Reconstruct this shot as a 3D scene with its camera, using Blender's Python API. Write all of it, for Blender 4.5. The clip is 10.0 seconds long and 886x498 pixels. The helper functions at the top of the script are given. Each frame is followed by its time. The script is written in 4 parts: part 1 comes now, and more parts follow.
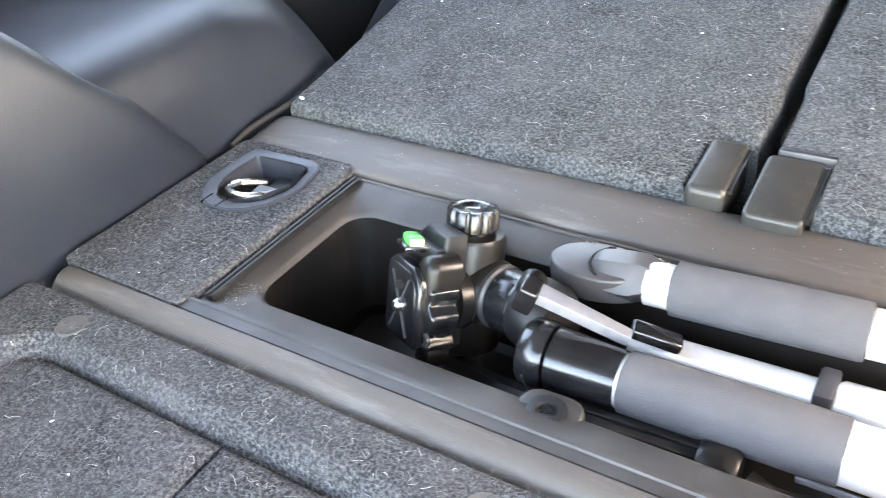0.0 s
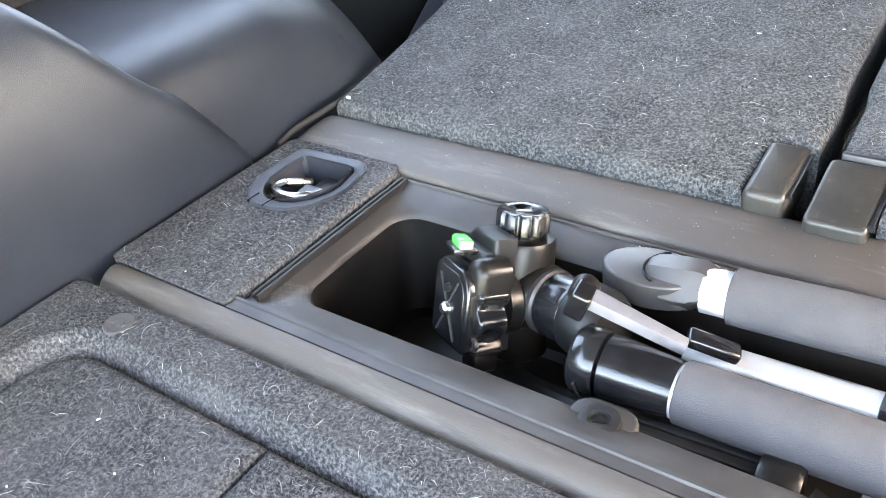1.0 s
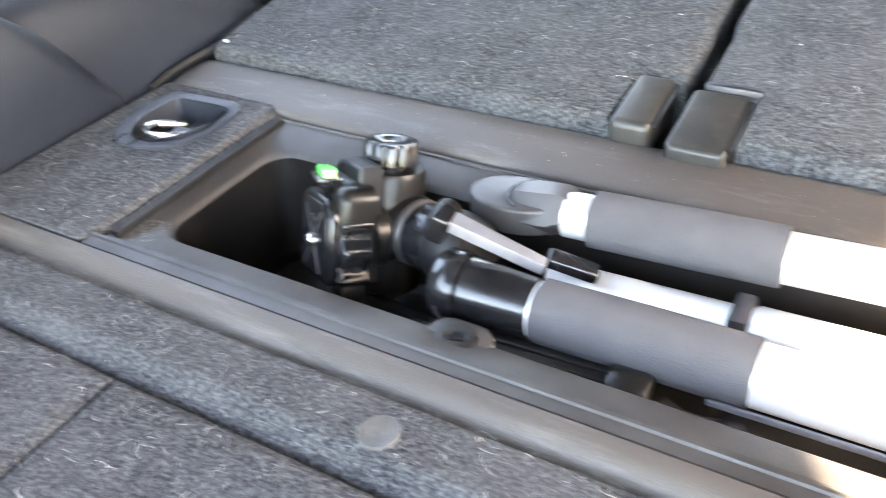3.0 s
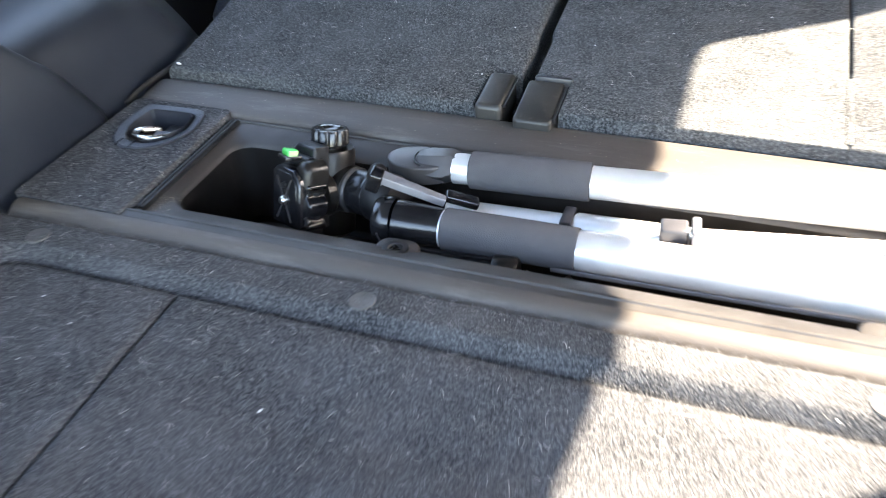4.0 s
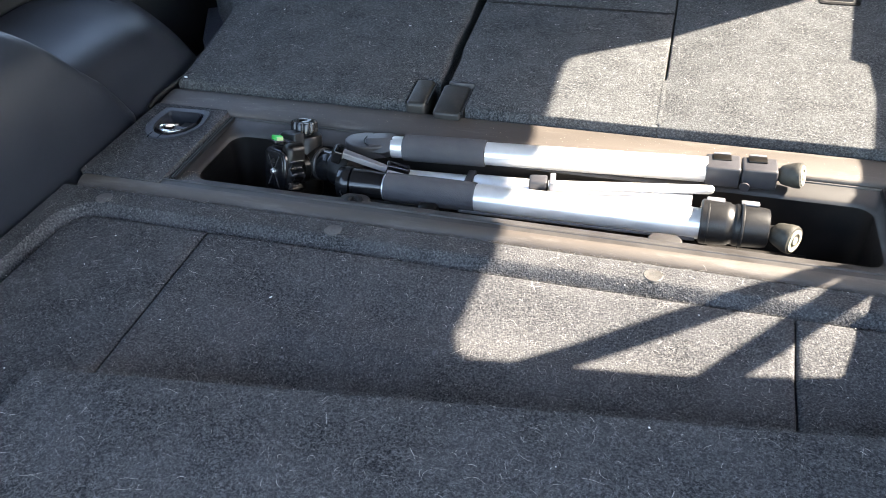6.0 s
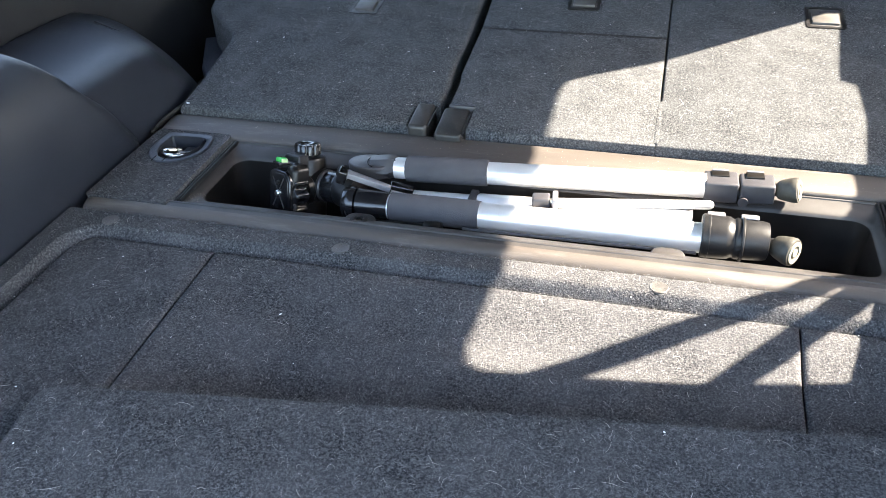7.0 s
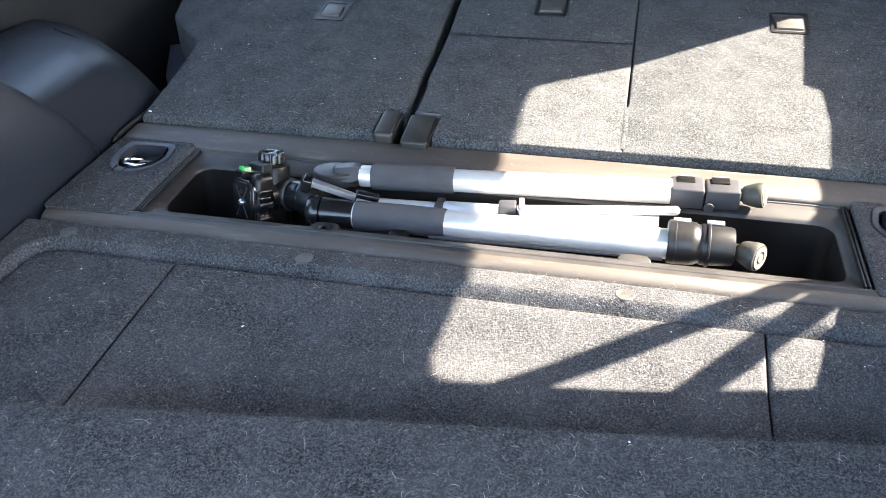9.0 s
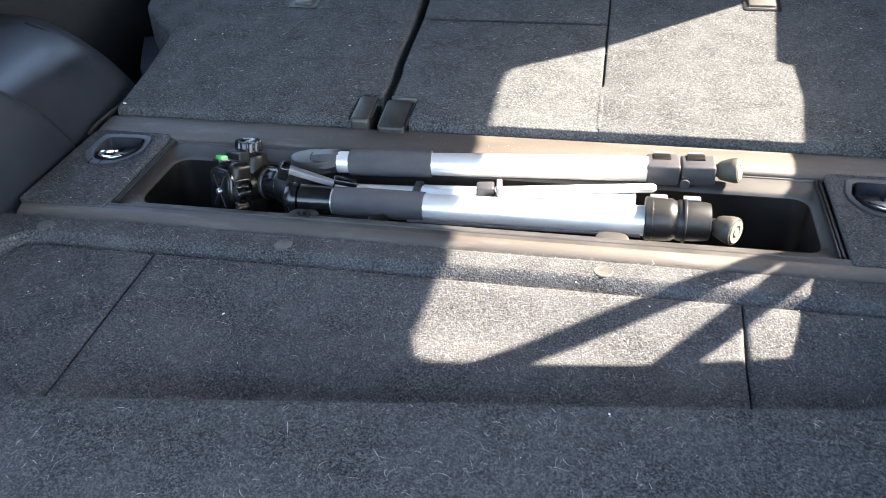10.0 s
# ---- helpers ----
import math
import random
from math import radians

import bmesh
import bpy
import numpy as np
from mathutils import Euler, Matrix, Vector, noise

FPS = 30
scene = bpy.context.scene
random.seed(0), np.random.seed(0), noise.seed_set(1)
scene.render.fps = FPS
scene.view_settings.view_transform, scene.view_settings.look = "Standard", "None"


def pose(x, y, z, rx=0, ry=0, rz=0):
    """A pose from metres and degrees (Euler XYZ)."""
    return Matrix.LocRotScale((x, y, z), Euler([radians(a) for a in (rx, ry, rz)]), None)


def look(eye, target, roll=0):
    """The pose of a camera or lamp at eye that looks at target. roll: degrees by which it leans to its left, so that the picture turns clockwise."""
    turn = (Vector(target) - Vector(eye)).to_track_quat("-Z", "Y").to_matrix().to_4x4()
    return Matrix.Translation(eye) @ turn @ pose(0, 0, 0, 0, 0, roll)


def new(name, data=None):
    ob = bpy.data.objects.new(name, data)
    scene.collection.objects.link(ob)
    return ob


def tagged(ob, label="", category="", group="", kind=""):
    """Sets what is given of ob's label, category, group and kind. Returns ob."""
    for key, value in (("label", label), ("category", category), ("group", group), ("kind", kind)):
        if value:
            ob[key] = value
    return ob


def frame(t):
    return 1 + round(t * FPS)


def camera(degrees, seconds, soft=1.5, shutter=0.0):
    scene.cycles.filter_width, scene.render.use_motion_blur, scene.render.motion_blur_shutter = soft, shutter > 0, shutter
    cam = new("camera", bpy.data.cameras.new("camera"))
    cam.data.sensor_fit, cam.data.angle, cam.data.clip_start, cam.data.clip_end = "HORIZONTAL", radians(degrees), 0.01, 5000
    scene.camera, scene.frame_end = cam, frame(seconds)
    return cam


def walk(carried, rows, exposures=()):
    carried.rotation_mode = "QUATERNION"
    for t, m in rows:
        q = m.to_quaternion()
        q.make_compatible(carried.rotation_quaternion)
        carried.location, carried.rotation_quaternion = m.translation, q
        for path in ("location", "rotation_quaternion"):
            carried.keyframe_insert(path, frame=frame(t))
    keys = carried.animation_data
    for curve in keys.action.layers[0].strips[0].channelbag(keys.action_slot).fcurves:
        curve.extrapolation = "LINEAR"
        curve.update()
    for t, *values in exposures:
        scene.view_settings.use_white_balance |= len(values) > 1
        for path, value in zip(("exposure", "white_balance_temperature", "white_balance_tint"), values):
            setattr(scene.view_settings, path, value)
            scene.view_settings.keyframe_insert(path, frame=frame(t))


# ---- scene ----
cam = camera(55.1, 10.0, soft=0.9, shutter=0.5)
PATH = [
    (0, (0.4, -0.459, 0.336), (-0.549, 0.877, -0.81), -6.1),
    (0.5, (0.384, -0.461, 0.332), (-0.609, 0.848, -0.808), -6.0),
    (1, (0.388, -0.456, 0.331), (-0.634, 0.835, -0.803), -7.0),
    (1.5, (0.392, -0.454, 0.327), (-0.637, 0.832, -0.808), -7.5),
    (2, (0.397, -0.453, 0.318), (-0.628, 0.832, -0.822), -7.9),
    (2.5, (0.398, -0.451, 0.311), (-0.603, 0.841, -0.842), -7.8),
    (3, (0.43, -0.448, 0.294), (-0.452, 0.91, -0.879), -4.9),
    (3.2, (0.448, -0.451, 0.29), (-0.356, 0.952, -0.887), -3.6),
    (4.3, (0.514, -0.794, 0.487), (-0.032, 0.695, -0.733), -3.1),
    (4.5, (0.532, -0.854, 0.52), (-0.008, 0.627, -0.711), -2.6),
    (5, (0.577, -0.945, 0.559), (0.025, 0.531, -0.673), -3.5),
    (5.5, (0.608, -0.963, 0.558), (0.071, 0.546, -0.639), -3.8),
    (5.7, (0.615, -0.97, 0.566), (0.106, 0.549, -0.631), -3.2),
    (6.8, (0.601, -1.002, 0.576), (0.158, 0.569, -0.579), -2.0),
    (7, (0.594, -1.008, 0.562), (0.148, 0.579, -0.57), -2.2),
    (7.5, (0.593, -1.005, 0.56), (0.147, 0.586, -0.568), -2.4),
    (8, (0.59, -1.001, 0.559), (0.166, 0.597, -0.566), -1.8),
    (8.5, (0.597, -0.996, 0.559), (0.193, 0.607, -0.566), -1.6),
    (9, (0.604, -0.994, 0.559), (0.21, 0.613, -0.565), -1.7),
    (9.5, (0.601, -0.988, 0.547), (0.221, 0.619, -0.583), -1.9),
    (10, (0.612, -1.001, 0.552), (0.255, 0.602, -0.59), -2.6),
]
walk(cam, [(t, look(eye, target, roll)) for t, eye, target, roll in PATH],
     exposures=[(0, 6.12, 9300, 14), (3.0, 5.97, 9300, 14), (3.7, 5.3, 8200, 12), (4.3, 4.52, 7600, 11), (4.7, 4.28, 7500, 11), (5.2, 4.12, 7400, 11), (5.7, 4.07, 7400, 11), (6.8, 4.33, 7450, 11), (9.4, 4.42, 7350, 11), (10, 4.3, 7350, 11)])

# ---- light ----
SUN_WAY = Vector((1.0, 0.30, 0.85)).normalized()      # from the boot towards the sun
world = bpy.data.worlds.new("sky")
scene.world = world
world.use_nodes = True
wn = world.node_tree
sky = wn.nodes.new("ShaderNodeTexSky")
sky.sky_type = "NISHITA"
sky.sun_disc = False
sky.sun_elevation = math.asin(SUN_WAY.z)
sky.sun_rotation = math.atan2(SUN_WAY.x, SUN_WAY.y)
wn.links.new(sky.outputs[0], wn.nodes["Background"].inputs[0])
wn.nodes["Background"].inputs[1].default_value = 0.117
sun = new("sun", bpy.data.lights.new("sun", "SUN"))
sun.data.energy, sun.data.angle, sun.data.color = 3.2, radians(0.55), (1.0, 0.95, 0.87)
sun.matrix_world = look(SUN_WAY * 20, (0, 0, 0))


# ---- materials ----
def material(name, colour, rough=0.5, metal=0.0, second=None, scale=60.0, mix=(0.35, 0.65), bump=0.0, bump_scale=400.0,
             fine=None, fine_scale=900.0, fine_mix=(0.45, 0.6), rough_var=0.0, coat=0.0, island=0.0, spec=0.5, stretch=None):
    m = bpy.data.materials.new(name)
    m.use_nodes = True
    nt = m.node_tree
    b = nt.nodes["Principled BSDF"]
    b.inputs["Roughness"].default_value = rough
    b.inputs["Metallic"].default_value = metal
    b.inputs["Coat Weight"].default_value = coat
    b.inputs["Specular IOR Level"].default_value = spec
    co = nt.nodes.new("ShaderNodeTexCoord").outputs["Object"]
    if stretch:
        mp_ = nt.nodes.new("ShaderNodeMapping")
        mp_.inputs["Scale"].default_value = stretch
        nt.links.new(co, mp_.inputs["Vector"])
        co = mp_.outputs[0]

    def noise_fac(sc, lo, hi, detail=4.0, harsh=0.5):
        n = nt.nodes.new("ShaderNodeTexNoise")
        n.inputs["Scale"].default_value = sc
        n.inputs["Detail"].default_value = detail
        n.inputs["Roughness"].default_value = harsh
        nt.links.new(co, n.inputs["Vector"])
        r = nt.nodes.new("ShaderNodeMapRange")
        r.inputs[1].default_value, r.inputs[2].default_value = lo, hi
        nt.links.new(n.outputs["Fac"], r.inputs[0])
        return r.outputs[0]

    def mixed(a, c, fac):
        x = nt.nodes.new("ShaderNodeMix")
        x.data_type = "RGBA"
        for k, v in ((6, a), (7, c)):
            if isinstance(v, tuple):
                x.inputs[k].default_value = (*v, 1)
            else:
                nt.links.new(v, x.inputs[k])
        nt.links.new(fac, x.inputs[0])
        return x.outputs[2]

    col = colour
    if second:
        col = mixed(col, second, noise_fac(scale, *mix))
    if fine:
        col = mixed(col, fine, noise_fac(fine_scale, *fine_mix, detail=6.0, harsh=0.72))
    if island:
        g = nt.nodes.new("ShaderNodeNewGeometry")
        r = nt.nodes.new("ShaderNodeMapRange")
        r.inputs[3].default_value, r.inputs[4].default_value = 1 - island, 1 + island
        nt.links.new(g.outputs["Random Per Island"], r.inputs[0])
        h = nt.nodes.new("ShaderNodeHueSaturation")
        if isinstance(col, tuple):
            h.inputs["Color"].default_value = (*col, 1)
        else:
            nt.links.new(col, h.inputs["Color"])
        nt.links.new(r.outputs[0], h.inputs["Value"])
        col = h.outputs[0]
    if isinstance(col, tuple):
        b.inputs["Base Color"].default_value = (*col, 1)
    else:
        nt.links.new(col, b.inputs["Base Color"])
    if rough_var:
        r = nt.nodes.new("ShaderNodeMapRange")
        r.inputs[3].default_value, r.inputs[4].default_value = rough - rough_var, rough + rough_var
        nt.links.new(noise_fac(scale * 0.6, 0.3, 0.7), r.inputs[0])
        nt.links.new(r.outputs[0], b.inputs["Roughness"])
    if bump:
        n = nt.nodes.new("ShaderNodeTexNoise")
        n.inputs["Scale"].default_value = bump_scale
        n.inputs["Detail"].default_value = 3.0
        nt.links.new(co, n.inputs["Vector"])
        bp = nt.nodes.new("ShaderNodeBump")
        bp.inputs["Strength"].default_value = 1.0
        bp.inputs["Distance"].default_value = bump
        nt.links.new(n.outputs["Fac"], bp.inputs["Height"])
        nt.links.new(bp.outputs[0], b.inputs["Normal"])
    return m


CARPET = material("charcoal_felt", (0.013, 0.014, 0.017), 0.95, second=(0.044, 0.045, 0.049), scale=17, mix=(0.32, 0.68), fine=(0.112, 0.112, 0.116),
                  fine_scale=470, fine_mix=(0.44, 0.65), bump=0.0013, bump_scale=560, spec=0.15)
SEAT_CARPET = material("seat_felt", (0.015, 0.017, 0.019), 0.95, second=(0.046, 0.049, 0.052), scale=20, mix=(0.32, 0.68), fine=(0.122, 0.125, 0.129),
                       fine_scale=430, fine_mix=(0.44, 0.65), bump=0.0012, bump_scale=560, spec=0.15)
FIBRE = material("felt_fibres", (0.128, 0.129, 0.132), 0.8, island=0.9, spec=0.3, second=(0.052, 0.053, 0.057), scale=95, mix=(0.40, 0.60))
HAIR = material("pale_hair", (0.44, 0.42, 0.39), 0.5, island=0.35)
LINT = material("white_lint", (0.75, 0.74, 0.72), 0.8)
GRIT = material("sandy_grit", (0.60, 0.53, 0.44), 0.9, island=0.5)
STRIP = material("brown_black_plastic", (0.031, 0.0235, 0.0190), 0.62, spec=0.88, second=(0.052, 0.041, 0.034), scale=16, bump=0.00022, bump_scale=1500, rough_var=0.07,
                 fine=(0.12, 0.11, 0.10), fine_scale=55, fine_mix=(0.52, 0.85), stretch=(0.16, 1, 1))
# one tray plastic in two tones: lighter for lit tops and dust, darker for shade
RIMMAT = material("dusty_lit_rim_plastic", (0.013, 0.0105, 0.0098), 0.55, spec=0.7, second=(0.027, 0.0245, 0.024), scale=25, bump=0.00018, bump_scale=1600, rough_var=0.08)
TRAYMAT = material("black_shaded_tray_plastic", (0.006, 0.0055, 0.0055), 0.40, spec=0.25, second=(0.013, 0.011, 0.010), scale=25, bump=0.00018, bump_scale=1600, rough_var=0.08)
TRIM = material("grained_trim", (0.0155, 0.0185, 0.0255), 0.38, spec=0.34, second=(0.023, 0.0265, 0.034), scale=9, fine=(0.06, 0.062, 0.068), fine_scale=90, fine_mix=(0.62, 0.9), bump=0.00022, bump_scale=1500, rough_var=0.06)
CUPMAT = material("grey_cup_plastic", (0.018, 0.020, 0.026), 0.36, second=(0.028, 0.030, 0.037), scale=50, bump=0.0002, bump_scale=1500)
BLACK = material("black_gloss_plastic", (0.005, 0.005, 0.006), 0.18, spec=0.55, second=(0.012, 0.012, 0.013), scale=70, bump=0.0001, bump_scale=900, rough_var=0.08)
MATT = material("black_matt_plastic", (0.0080, 0.0080, 0.0090), 0.40, spec=0.3, second=(0.014, 0.0138, 0.0145), scale=60, bump=0.00015, bump_scale=1200, rough_var=0.08)
BROWNHEAD = material("smoky_casting", (0.0055, 0.0050, 0.0048), 0.33, spec=0.26, second=(0.010, 0.0090, 0.0084), scale=40, bump=0.0001, bump_scale=900, rough_var=0.06)
GREYCAST = material("grey_casting", (0.034, 0.0315, 0.0325), 0.38, spec=0.45, second=(0.046, 0.042, 0.043), scale=40, bump=0.0001, bump_scale=900)
CLAMPGREY = material("grey_clamp_plastic", (0.030, 0.030, 0.035), 0.45, spec=0.35, second=(0.040, 0.039, 0.044), scale=60, bump=0.0002, bump_scale=1000)
ALU = material("satin_aluminium", (0.74, 0.73, 0.72), 0.34, metal=0.55, second=(0.66, 0.65, 0.65), scale=30, bump=0.00004, bump_scale=700, rough_var=0.06)
STEEL = material("bright_steel", (0.72, 0.70, 0.67), 0.25, metal=1.0, second=(0.5, 0.48, 0.45), scale=90, rough_var=0.1)
LEVER = material("silver_grey_lever", (0.135, 0.135, 0.150), 0.36, metal=0.3, second=(0.18, 0.18, 0.195), scale=60)
HINGE = material("worn_black_plastic", (0.017, 0.0155, 0.014), 0.40, second=(0.030, 0.027, 0.023), scale=40, bump=0.0002, bump_scale=1000, fine=(0.08, 0.072, 0.06), fine_scale=160, fine_mix=(0.6, 0.8))
BUTTON = material("grey_fastener_plastic", (0.050, 0.047, 0.045), 0.5, second=(0.070, 0.066, 0.062), scale=80)
FOAM = material("grey_foam", (0.058, 0.057, 0.063), 0.85, second=(0.067, 0.066, 0.071), scale=40, bump=0.0006, bump_scale=1400, spec=0.25)
GREEN = material("green_level_vial", (0.015, 0.36, 0.055), 0.25, second=(0.04, 0.46, 0.09), scale=80, coat=0.3)
PALEGREEN = material("pale_vial_end", (0.30, 0.42, 0.20), 0.3)
RUBBER = material("olive_rubber", (0.020, 0.019, 0.016), 0.6, second=(0.035, 0.033, 0.027), scale=150, bump=0.0003, bump_scale=900)
PALERUBBER = material("pale_rubber", (0.24, 0.23, 0.18), 0.6, second=(0.13, 0.125, 0.1), scale=200)
SEAL = material("seal_rubber", (0.008, 0.008, 0.008), 0.6, spec=0.25, second=(0.016, 0.015, 0.015), scale=60)
HEADLINER = material("charcoal_headliner", (0.045, 0.045, 0.047), 0.95, spec=0.1, second=(0.055, 0.055, 0.056), scale=50, bump=0.0005, bump_scale=700)
BODY = material("interior_panel", (0.022, 0.022, 0.024), 0.6, spec=0.2, second=(0.030, 0.030, 0.032), scale=12, bump=0.0004, bump_scale=700)
ASPHALT = material("asphalt", (0.05, 0.05, 0.05), 0.9, second=(0.09, 0.088, 0.085), scale=2.0, fine=(0.14, 0.135, 0.13), fine_scale=120, bump=0.004, bump_scale=150)


# ---- builders ----
def mesh_of(bm, mat, smooth=35):
    me = bpy.data.meshes.new("mesh")
    bmesh.ops.recalc_face_normals(bm, faces=bm.faces)
    bm.to_mesh(me)
    bm.free()
    me.materials.append(mat)
    if smooth:
        for p in me.polygons:
            p.use_smooth = True
        me.set_sharp_from_angle(angle=radians(smooth))
    return me


def part(name, bm, mat, parent=None, label="", smooth=35):
    ob = new(name, mesh_of(bm, mat, smooth))
    if parent is not None:
        ob.parent = parent
    if label:
        ob["label"] = label
    return ob


def thing(name, label, category, group="", kind="", at=(0, 0, 0)):
    ob = new(name)
    ob.empty_display_size = 0.02
    ob.location = at
    return tagged(ob, label, category, group, kind)


def axis_frame(a, b, up=(0, 0, 1)):
    """Matrix whose local x runs from a to b, local z near up."""
    x = (Vector(b) - Vector(a)).normalized()
    y = Vector(up).cross(x).normalized()
    z = x.cross(y)
    m = Matrix((x, y, z)).transposed().to_4x4()
    m.translation = a
    return m


def box(bm, lo, hi, bevel=0.0, m=None, seg=2):
    r = bmesh.ops.create_cube(bm, size=1)
    vs = r["verts"]
    for v in vs:
        v.co = Vector([lo[k] + (v.co[k] + 0.5) * (hi[k] - lo[k]) for k in range(3)])
    if bevel:
        es = list({e for v in vs for e in v.link_edges})
        g = bmesh.ops.bevel(bm, geom=es, offset=bevel, segments=seg, profile=0.5, affect="EDGES")
        vs = list({v for f in g["faces"] for v in f.verts} | {v for v in vs if v.is_valid})
    if m is not None:
        for v in vs:
            v.co = m @ v.co
    return vs


def lathe(bm, m, profile, n=28, squash=1.0, phase=0.0, wave=None, cap=True):
    """Rings (along local x, radius) turned round the local x axis of m. wave: (count, depth) for ribs."""
    rings = []
    for s, r in profile:
        ring = []
        for k in range(n):
            a = 2 * math.pi * k / n + phase
            rr = r * (1 + (wave[1] * min(0.0, math.cos(wave[0] * a) + 0.35) if wave and r > 0.0165 else 0))
            ring.append(bm.verts.new(m @ Vector((s, rr * math.cos(a), rr * math.sin(a) * squash))))
        rings.append(ring)
    for p, q in zip(rings, rings[1:]):
        for k in range(n):
            bm.faces.new((p[k], p[(k + 1) % n], q[(k + 1) % n], q[k]))
    if cap:
        bm.faces.new(rings[0][::-1])
        bm.faces.new(rings[-1])
    return rings


def prism(bm, pts, z0, z1, m=None, bevel=0.0, seg=2, holes=()):
    """Flat outline pts (x, y), with holes, between z0 and z1; bevel rounds the rims."""
    loops = [list(pts), *[list(h) for h in holes]]
    if not holes:
        top = bm.faces.new([bm.verts.new((x, y, z1)) for x, y in pts])
        faces = [top]
    else:
        es = []
        for lp in loops:
            vs = [bm.verts.new((x, y, z1)) for x, y in lp]
            es += [bm.edges.new((vs[k], vs[(k + 1) % len(vs)])) for k in range(len(vs))]
        faces = [f for f in bmesh.ops.triangle_fill(bm, use_beauty=True, use_dissolve=False, edges=es)["geom"] if isinstance(f, bmesh.types.BMFace)]
    start = {v for f in faces for v in f.verts}
    rim = [e for f in faces for e in f.edges if len(e.link_faces) == 1]
    g = bmesh.ops.extrude_face_region(bm, geom=faces)
    low = [v for v in g["geom"] if isinstance(v, bmesh.types.BMVert)]
    for v in low:
        v.co.z = z0
    every = set(low) | start
    if bevel:
        es = [e for e in {e for v in start for e in v.link_edges} if e.is_valid and len(e.link_faces) == 2 and all(v in start for v in e.verts)
              and abs(e.link_faces[0].normal.z - e.link_faces[1].normal.z) > 0.01]
        bm.normal_update()
        es = [e for e in {e for v in start for e in v.link_edges} if all(v in start for v in e.verts) and e.calc_face_angle(0) > 0.5]
        g = bmesh.ops.bevel(bm, geom=es, offset=bevel, segments=seg, profile=0.5, affect="EDGES", clamp_overlap=True)
        every |= {v for f in g["faces"] for v in f.verts}
    if m is not None:
        for v in every:
            if v.is_valid:
                v.co = m @ v.co
    return [v for v in every if v.is_valid]


def rounded(x0, y0, x1, y1, r, n=5):
    """Outline of a rectangle with round corners."""
    out = []
    for cx, cy, a0 in ((x1 - r, y1 - r, 0), (x0 + r, y1 - r, 90), (x0 + r, y0 + r, 180), (x1 - r, y0 + r, 270)):
        for k in range(n + 1):
            a = radians(a0 + 90 * k / n)
            out.append((cx + r * math.cos(a), cy + r * math.sin(a)))
    return out


def loft(bm, loops, close=False):
    """Skin over loops of equal length; close fills the last one."""
    rows = [[bm.verts.new(p) for p in lp] for lp in loops]
    n = len(rows[0])
    for a, b in zip(rows, rows[1:]):
        for k in range(n):
            bm.faces.new((a[k], a[(k + 1) % n], b[(k + 1) % n], b[k]))
    if close:
        bm.faces.new(rows[-1])
    return rows


def sweep(bm, profiles, cap=True):
    """Skin over open section lines of equal length, one after another."""
    rows = [[bm.verts.new(p) for p in lp] for lp in profiles]
    for a, b in zip(rows, rows[1:]):
        for k in range(len(a) - 1):
            bm.faces.new((a[k], a[k + 1], b[k + 1], b[k]))
    if cap:
        bm.faces.new(rows[0])
        bm.faces.new(rows[-1][::-1])
    return rows


def smooth_line(pts, n=6):
    """Catmull-Rom through the points."""
    p = [Vector(q) for q in pts]
    p = [2 * p[0] - p[1], *p, 2 * p[-1] - p[-2]]
    out = []
    for i in range(1, len(p) - 2):
        for k in range(n):
            t = k / n
            out.append(0.5 * ((2 * p[i]) + (p[i + 1] - p[i - 1]) * t + (2 * p[i - 1] - 5 * p[i] + 4 * p[i + 1] - p[i + 2]) * t * t
                              + (3 * p[i] - p[i - 1] - 3 * p[i + 1] + p[i + 2]) * t ** 3))
    return [*out, p[-2]]


def rope(bm, pts, r, n=10, flat=1.0):
    """A round bar along points."""
    pts = [Vector(p) for p in pts]
    rings = []
    for i, p in enumerate(pts):
        d = (pts[min(i + 1, len(pts) - 1)] - pts[max(i - 1, 0)]).normalized()
        s = d.cross(Vector((0, 0, 1)))
        s = s.normalized() if s.length > 1e-4 else Vector((1, 0, 0))
        u = s.cross(d)
        rings.append([bm.verts.new(p + s * r * math.cos(2 * math.pi * k / n) + u * r * flat * math.sin(2 * math.pi * k / n)) for k in range(n)])
    for a, b in zip(rings, rings[1:]):
        for k in range(n):
            bm.faces.new((a[k], a[(k + 1) % n], b[(k + 1) % n], b[k]))
    bm.faces.new(rings[0][::-1])
    bm.faces.new(rings[-1])


MID = 0.44          # the boot's middle line
mirror_x = Matrix.Translation((2 * MID, 0, 0)) @ Matrix.Diagonal((-1, 1, 1, 1))


def seat_z(y):
    return 0.017 + 0.125 * (y - 0.045)


# ---- setting: outside and the car's shell ----
bm = bmesh.new()
box(bm, (-400, -400, -1.0), (400, 400, -0.72))
tagged(part("ground", bm, ASPHALT), "grey asphalt ground under the car", "ground", kind="structure")

# right body side, unseen; its window outline in y, z is shaped to cast the sun patch
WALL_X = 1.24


# carries a point of the sun patch along the sun's way onto the wall
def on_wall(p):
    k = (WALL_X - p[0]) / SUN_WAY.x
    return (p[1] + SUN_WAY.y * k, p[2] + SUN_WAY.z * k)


def sag(x, y):
    """The middle and right lids sink towards the loading edge."""
    k = min(max((x - 0.106) / 0.14, 0), 1)
    return -k * (0.016 * min(max((-0.28 - y) / 0.07, 0), 1) + 0.046 * min(max((-0.385 - y) / 0.12, 0), 1.4) ** 1.3)


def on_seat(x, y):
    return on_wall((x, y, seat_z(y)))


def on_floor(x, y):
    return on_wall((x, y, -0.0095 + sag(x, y)))


